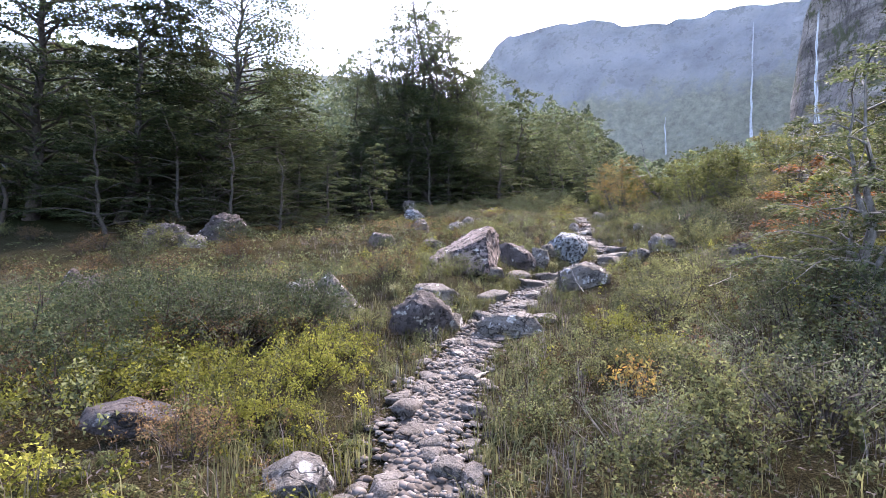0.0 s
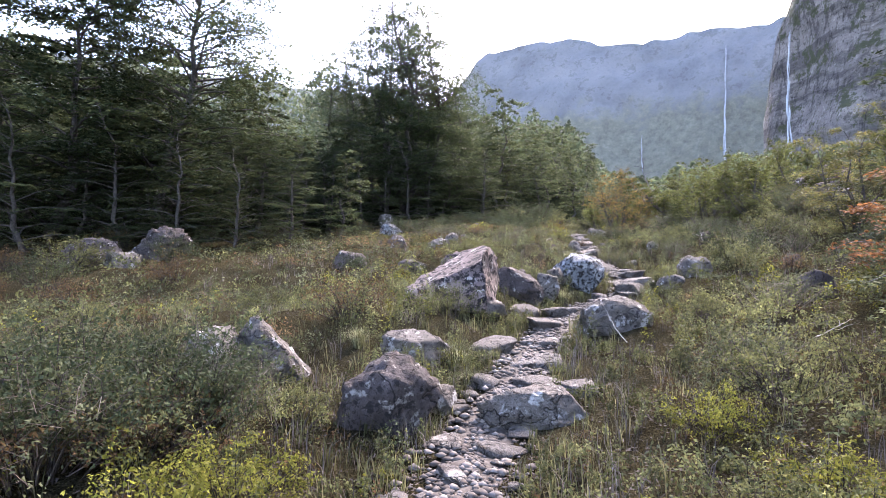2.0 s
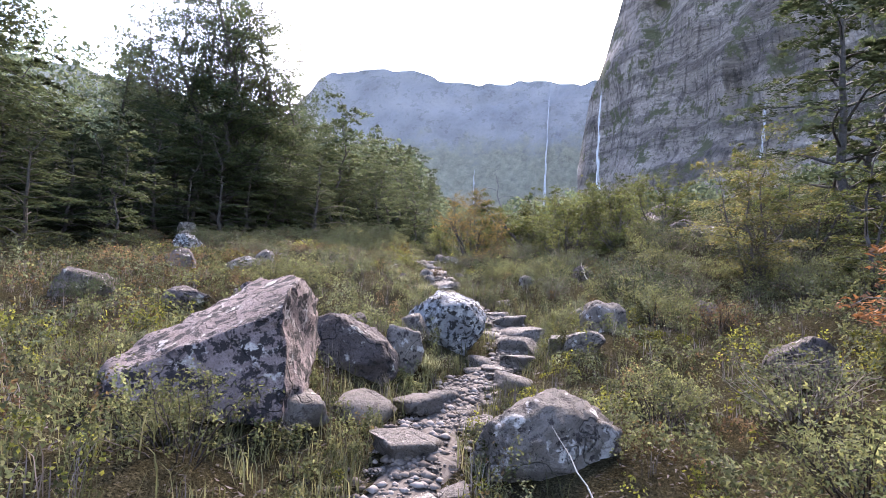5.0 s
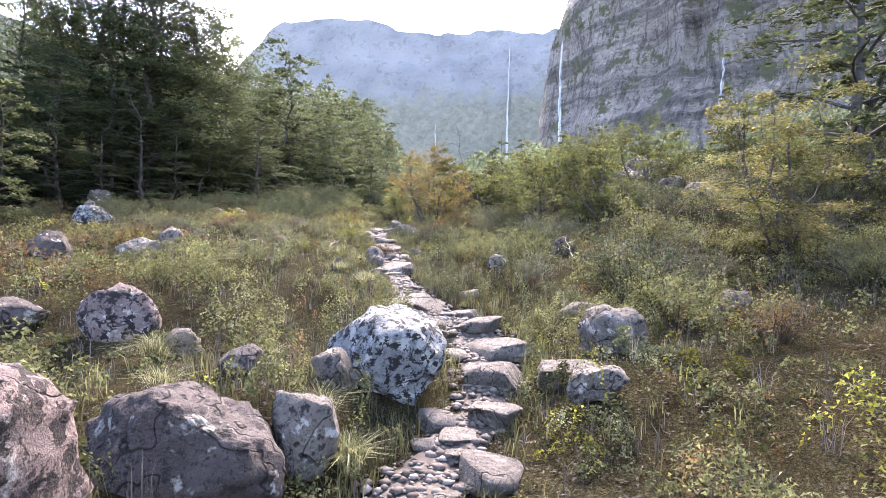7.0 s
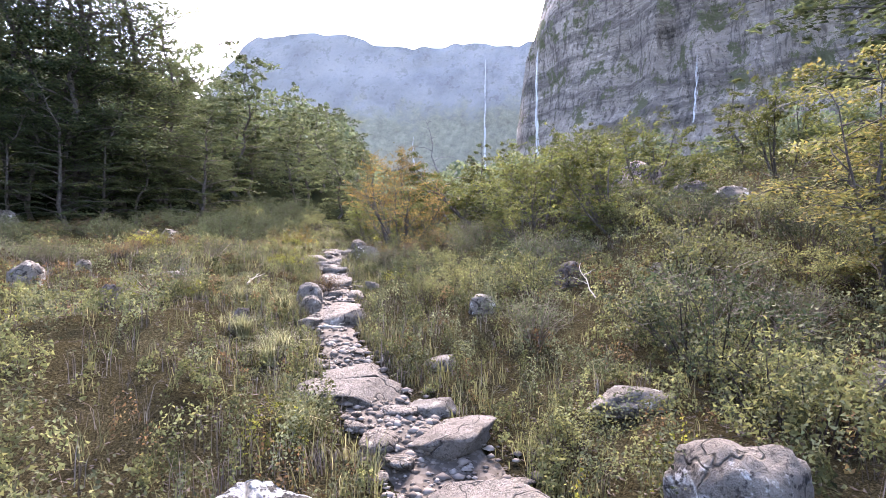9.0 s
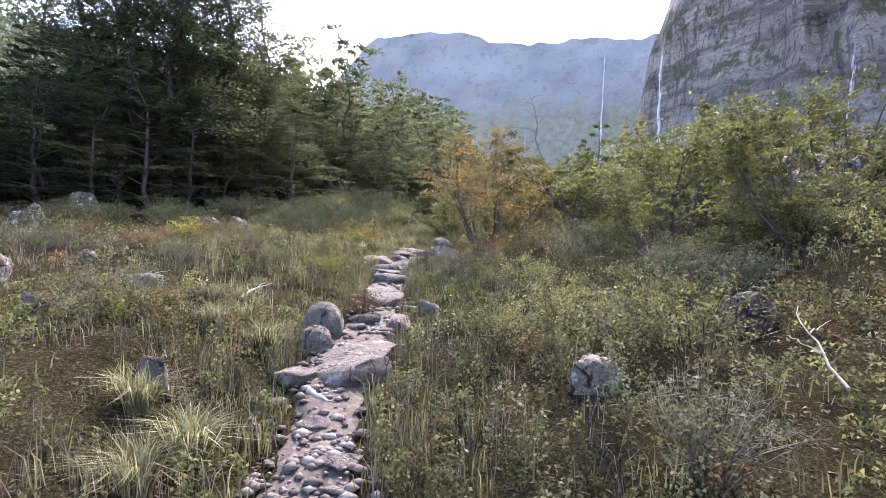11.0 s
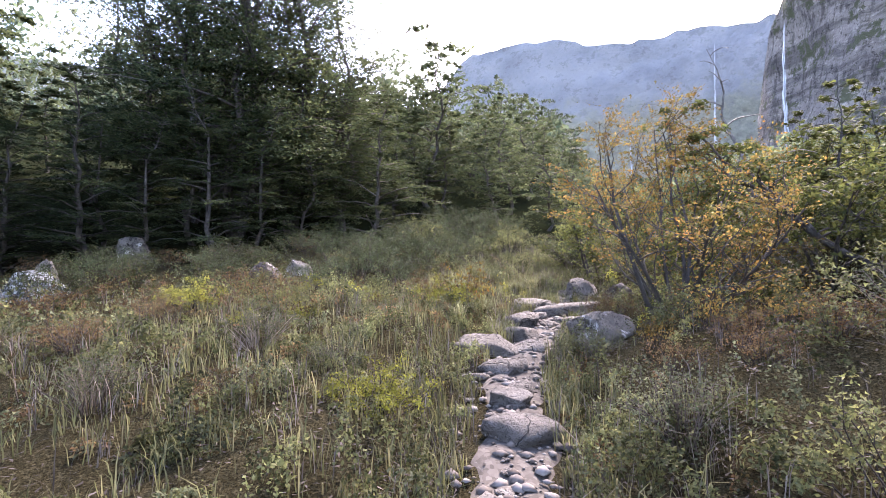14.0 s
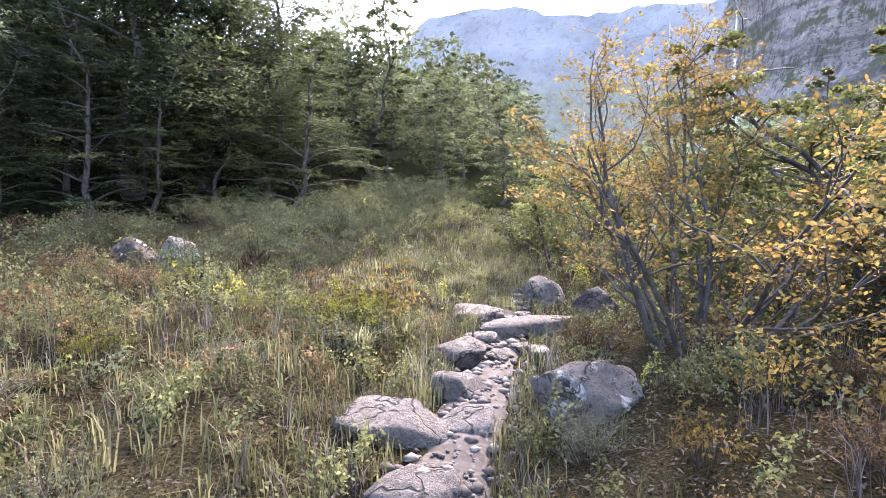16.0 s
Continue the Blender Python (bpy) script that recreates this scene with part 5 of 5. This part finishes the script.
def shrubs():
    rg = np.random.default_rng(58)
    base = [(shrub("heath_shrub", 401, 0.5, 0.48, LEAF_SHRUB, 2600, 0.0135), "dark grey-green shrub in low heath"),
            (shrub("twiggy_shrub", 402, 0.5, 0.5, LEAF_GREY, 1900, 0.0125, 48, TWIG), "silvery twiggy shrub, half dry, in heath"),
            (shrub("leafy_shrub", 403, 0.4, 0.38, LEAF_LIME, 2600, 0.0125), "bright yellow-green leafy shrub in heath"),
            (shrub("dark_shrub", 404, 0.55, 0.6, LEAF_SHADE, 2900, 0.0135), "dark green leafy shrub above the heath"),
            (shrub("rusty_shrub", 405, 0.45, 0.4, LEAF_HEATH_RED, 1700, 0.0135, 40), "reddish-brown twiggy shrub in the meadow"),
            (shrub("golden_shrub", 406, 0.32, 0.45, LEAF_GOLD, 420, 0.022, 22), "small golden-leaved shrub in the grass")]
    first = set()

    def put(kind, x, y, size=1.0):
        """One shrub of a kind, unless a boulder stands there."""
        if 5.5 < x < 8.0 and 19.2 < y < 22.2 and kind in (0, 2, 3):
            kind = 4
        ob, words = base[kind]
        tagged(ob, words, "shrub", "shrubs of the meadow")
        turn = float(rg.uniform(0, 360))
        if any(math.hypot(x - bx, y - by) < r + 0.42 * size for bx, by, r in BLOCKED):
            return None
        if kind in first:
            return again(ob, x, y, turn, size, 0.02)
        first.add(kind)
        return settle(ob, x, y, turn, size, 0.02)

    # those that stand out
    for kind, x, y, size in ((5, 1.35, 3.9, 0.8), (3, -2.8, 6.1, 1.1), (3, -3.4, 6.6, 1.2), (0, -2.4, 6.6, 1.1), (3, -4.3, 6.9, 1.2), (1, -2.1, 5.5, 1.1), (2, -1.1, 4.6, 1.1), (2, -1.6, 4.2, 1.1),
                             (2, -2.7, 4.4, 1.1), (2, -0.95, 5.3, 0.9), (4, -2.0, 2.9, 0.8), (4, -1.4, 3.0, 0.7), (0, 0.95, 15.6, 1.1), (3, 1.75, 13.9, 0.8), (4, -0.9, 9.3, 1.2), (0, 0.3, 9.2, 0.8),
                             (5, 5.05, 23.2, 1.1), (2, 4.85, 23.0, 0.9), (0, 5.9, 16.8, 0.9), (3, 5.5, 17.5, 0.8), (0, 6.4, 16.0, 1.0), (0, 6.9, 17.8, 1.0), (1, 5.7, 15.0, 0.9), (0, 6.2, 18.6, 0.9), (2, 5.6, 18.4, 0.6), (0, 5.3, 16.6, 0.7), (1, 5.7, 19.3, 0.7),
                             (5, 6.9, 21.2, 0.8), (5, 7.2, 20.8, 0.8), (5, 6.2, 20.7, 0.5), (4, 6.7, 20.4, 0.6), (4, 7.4, 21.4, 0.7), (1, 7.9, 20.3, 1.0), (4, 4.5, 18.15, 0.6), (3, 5.3, 8.2, 1.2), (1, 3.0, 5.2, 1.0), (1, 2.2, 4.4, 0.9),
                             (2, 1.9, 6.1, 0.8), (3, 3.4, 5.3, 1.2), (0, 2.6, 6.4, 1.0), (0, 5.9, 12.6, 1.3), (3, 6.4, 13.6, 1.4), (1, 7.2, 14.4, 1.4), (0, 8.0, 15.2, 1.4), (3, 7.4, 13.0, 1.3)):
        put(kind, x, y, size)
    for kind, x, y, size in ((1, 1.1, 3.2, 0.8), (0, 1.7, 3.3, 0.9), (1, 2.3, 3.4, 1.0), (3, 2.9, 3.9, 1.0), (1, 3.6, 4.3, 1.2), (0, 1.5, 4.9, 0.8), (2, 2.0, 5.2, 0.8), (3, 4.1, 5.2, 1.2), (1, 4.4, 6.2, 1.2),
                             (0, 3.4, 6.6, 1.0), (1, 2.9, 7.3, 1.0), (0, 3.7, 8.3, 1.1), (2, -1.9, 3.7, 1.0), (2, -3.2, 3.7, 1.1), (2, -2.3, 4.9, 1.1), (0, -3.6, 4.6, 1.1), (4, -2.7, 2.9, 0.8), (2, -1.2, 3.7, 0.8),
                             (0, -1.8, 5.9, 1.0), (1, -1.4, 6.6, 0.9), (0, -0.9, 6.2, 0.7), (1, 4.4, 9.2, 1.0), (0, 3.6, 9.8, 0.9)):
        put(kind, x, y, size)
    for i in range(34):
        put(int(rg.choice([0, 1, 3, 1])), float(rg.uniform(6.4, 11.5)), float(rg.uniform(11.5, 19.5)), float(rg.uniform(0.8, 1.25)))
    for i in range(30):
        put(int(rg.choice([3, 3, 3, 3, 4])), float(rg.uniform(-5.2, -1.5)), float(rg.uniform(4.0, 6.6)), float(rg.uniform(0.9, 1.3)))
    put(5, 1.5, 11.02, 0.55)
    # low domes in the meadow before the wood
    for kind, x, y, size in ((4, 0.5, 23.0, 1.0), (4, 1.2, 23.7, 0.9), (4, 2.0, 22.2, 0.6), (3, 0.0, 22.4, 0.9), (1, 3.2, 21.3, 0.7), (1, 2.5, 20.2, 0.7), (2, 3.3, 22.4, 0.5), (4, 2.6, 24.5, 0.8),
                             (3, 3.0, 25.5, 0.9), (4, 1.8, 25.4, 1.0), (3, 4.2, 26.0, 0.9), (3, 3.5, 26.9, 1.0), (1, 3.9, 20.6, 0.5), (4, 3.4, 20.0, 0.5), (2, 2.9, 21.9, 0.4), (1, 4.2, 21.9, 0.4),
                             (3, 5.0, 27.6, 1.0), (3, 4.4, 28.4, 1.1), (2, 3.9, 24.2, 0.6), (4, 1.8, 21.2, 0.7), (1, 0.8, 21.4, 0.8), (4, 6.6, 22.6, 0.7), (1, 5.9, 21.1, 0.45), (4, 7.3, 22.2, 0.8), (4, 6.5, 19.9, 0.6), (4, 7.0, 20.0, 0.7), (4, 6.1, 20.2, 0.5), (1, 7.2, 19.5, 0.7), (5, 7.5, 20.9, 0.7)):
        put(kind, x, y, size)
    # the dark slope between the wood and the young trees
    for i in range(18):
        x, y = 0.5 + rg.uniform(0, 5.6), 26.0 + rg.uniform(0, 4.5)
        put(3, float(x), float(y), float(rg.uniform(0.8, 1.25)))
    for i in range(40):
        x, y = 3.5 + rg.uniform(0, 9), 28.5 + rg.uniform(0, 11)
        if abs(x - float(trail(y))) > 0.7:
            put(int(rg.choice([0, 3])), float(x), float(y), float(rg.uniform(1.0, 1.6)))
    for kind, x, y, size in ((3, -4.2, 5.6, 1.3), (3, -3.3, 5.6, 1.2), (0, -3.0, 7.2, 0.8), (3, -2.5, 7.0, 0.8), (0, -5.2, 6.4, 1.2), (0, -4.6, 8.4, 0.7), (3, -5.6, 9.0, 0.8), (1, -3.4, 8.6, 0.6),
                             (0, -7.2, 16.5, 1.6), (0, -8.6, 16.2, 1.8), (3, -6.4, 17.2, 1.6), (0, -9.4, 17.2, 1.8), (1, -7.8, 18.6, 1.6), (4, -5.5, 15.0, 1.5)):
        put(kind, x, y, size)
    for i in range(24):
        put(int(rg.choice([0, 1, 3, 4])), float(rg.uniform(-15, -6)), float(rg.uniform(9, 19)), float(rg.uniform(0.8, 1.4)))
    # dark brush along the foot of the wood
    for i in range(64):
        along, d = -5 + 24 * rg.uniform(), -4.2 + 4.4 * rg.uniform()
        x, y = -9.7 + 0.806 * along - 0.591 * d, 22.8 + 0.591 * along + 0.806 * d
        if y > 19 and abs(x - float(trail(y))) > 0.8:
            put(int(rg.choice([3, 3, 3, 4])), float(x), float(y), float(rg.uniform(0.7, 1.2)))
    count = 0
    while count < 60:
        y = float(rg.uniform(2.5, 30))
        s = float(rg.choice([-1, 1]) * (0.75 + 8.5 * rg.uniform() ** 1.3))
        x = float(trail(y) + s)
        if wood_edge(x, y) > 1.0 or not bool(open_ground(np.array([x]), np.array([y]), 0.3)[0]):
            continue
        right = s > 0 and y > 11
        kind = int(rg.choice([0, 1, 3, 4, 2], p=[0.55, 0.2, 0.1, 0.05, 0.1] if right else [0.4, 0.2, 0.1, 0.18, 0.12]))
        put(kind, x, y, float(rg.uniform(0.5, 0.9) + (0.25 if right and s > 2 else 0)))
        count += 1


shrubs()


# ---------------------------------------------------------------- dead wood
def dead_branch(x, y, turn, length, radius, seed, lift=0.1, forks=2, up=0.0):
    rg = np.random.default_rng(seed)
    k = np.linspace(0, 1, 9)
    wob = np.cumsum(rg.normal(0, 0.03, (9, 3)), 0) * length
    pts = np.stack([k * length, wob[:, 1], 0.03 + up * k * length + np.abs(wob[:, 2]) * 0.5], 1)
    bits = [tube(pts, radius * (1 - 0.75 * k), 7)]
    for i in range(forks):
        b = pts[3 + i * 2]
        d = np.array([0.7, rg.choice([-1, 1]) * 0.7, 0.35])
        bits.append(tube(b + k[:, None] * d * length * 0.4 + rg.normal(0, 0.01, (9, 3)) * length, radius * 0.55 * (1 - 0.8 * k), 6))
    v, f = joined(bits)
    ob = new("dead_branch", shade_smooth(mesh_of("dead_branch", v, f, DEADWOOD)))
    ob.matrix_basis = pose(x, y, gz(x, y) + lift, 0, 0, turn)
    return tagged(ob, "bleached dead branch lying on the heath", "branch", "fallen branches")


dead_branch(3.45, 17.9, 60, 0.36, 0.014, 1, 0.1, 2, 0.3)
dead_branch(2.05, 8.1, 100, 0.45, 0.006, 2, 0.1, 0, 0.8)
dead_branch(3.6, 7.6, 20, 0.6, 0.007, 3, 0.15, 2, 0.25)
dead_branch(0.28, 4.95, 70, 0.3, 0.022, 4, 0.05, 0, 0.0)
dead_branch(4.02, 16.2, -75, 0.35, 0.02, 5, 0.05, 1, 0.0)
dead_branch(6.4, 14.9, 60, 0.5, 0.008, 6, 0.25, 2, 0.7)
dead_branch(2.2, 19.2, 10, 0.4, 0.008, 7, 0.12, 1, 0.1)
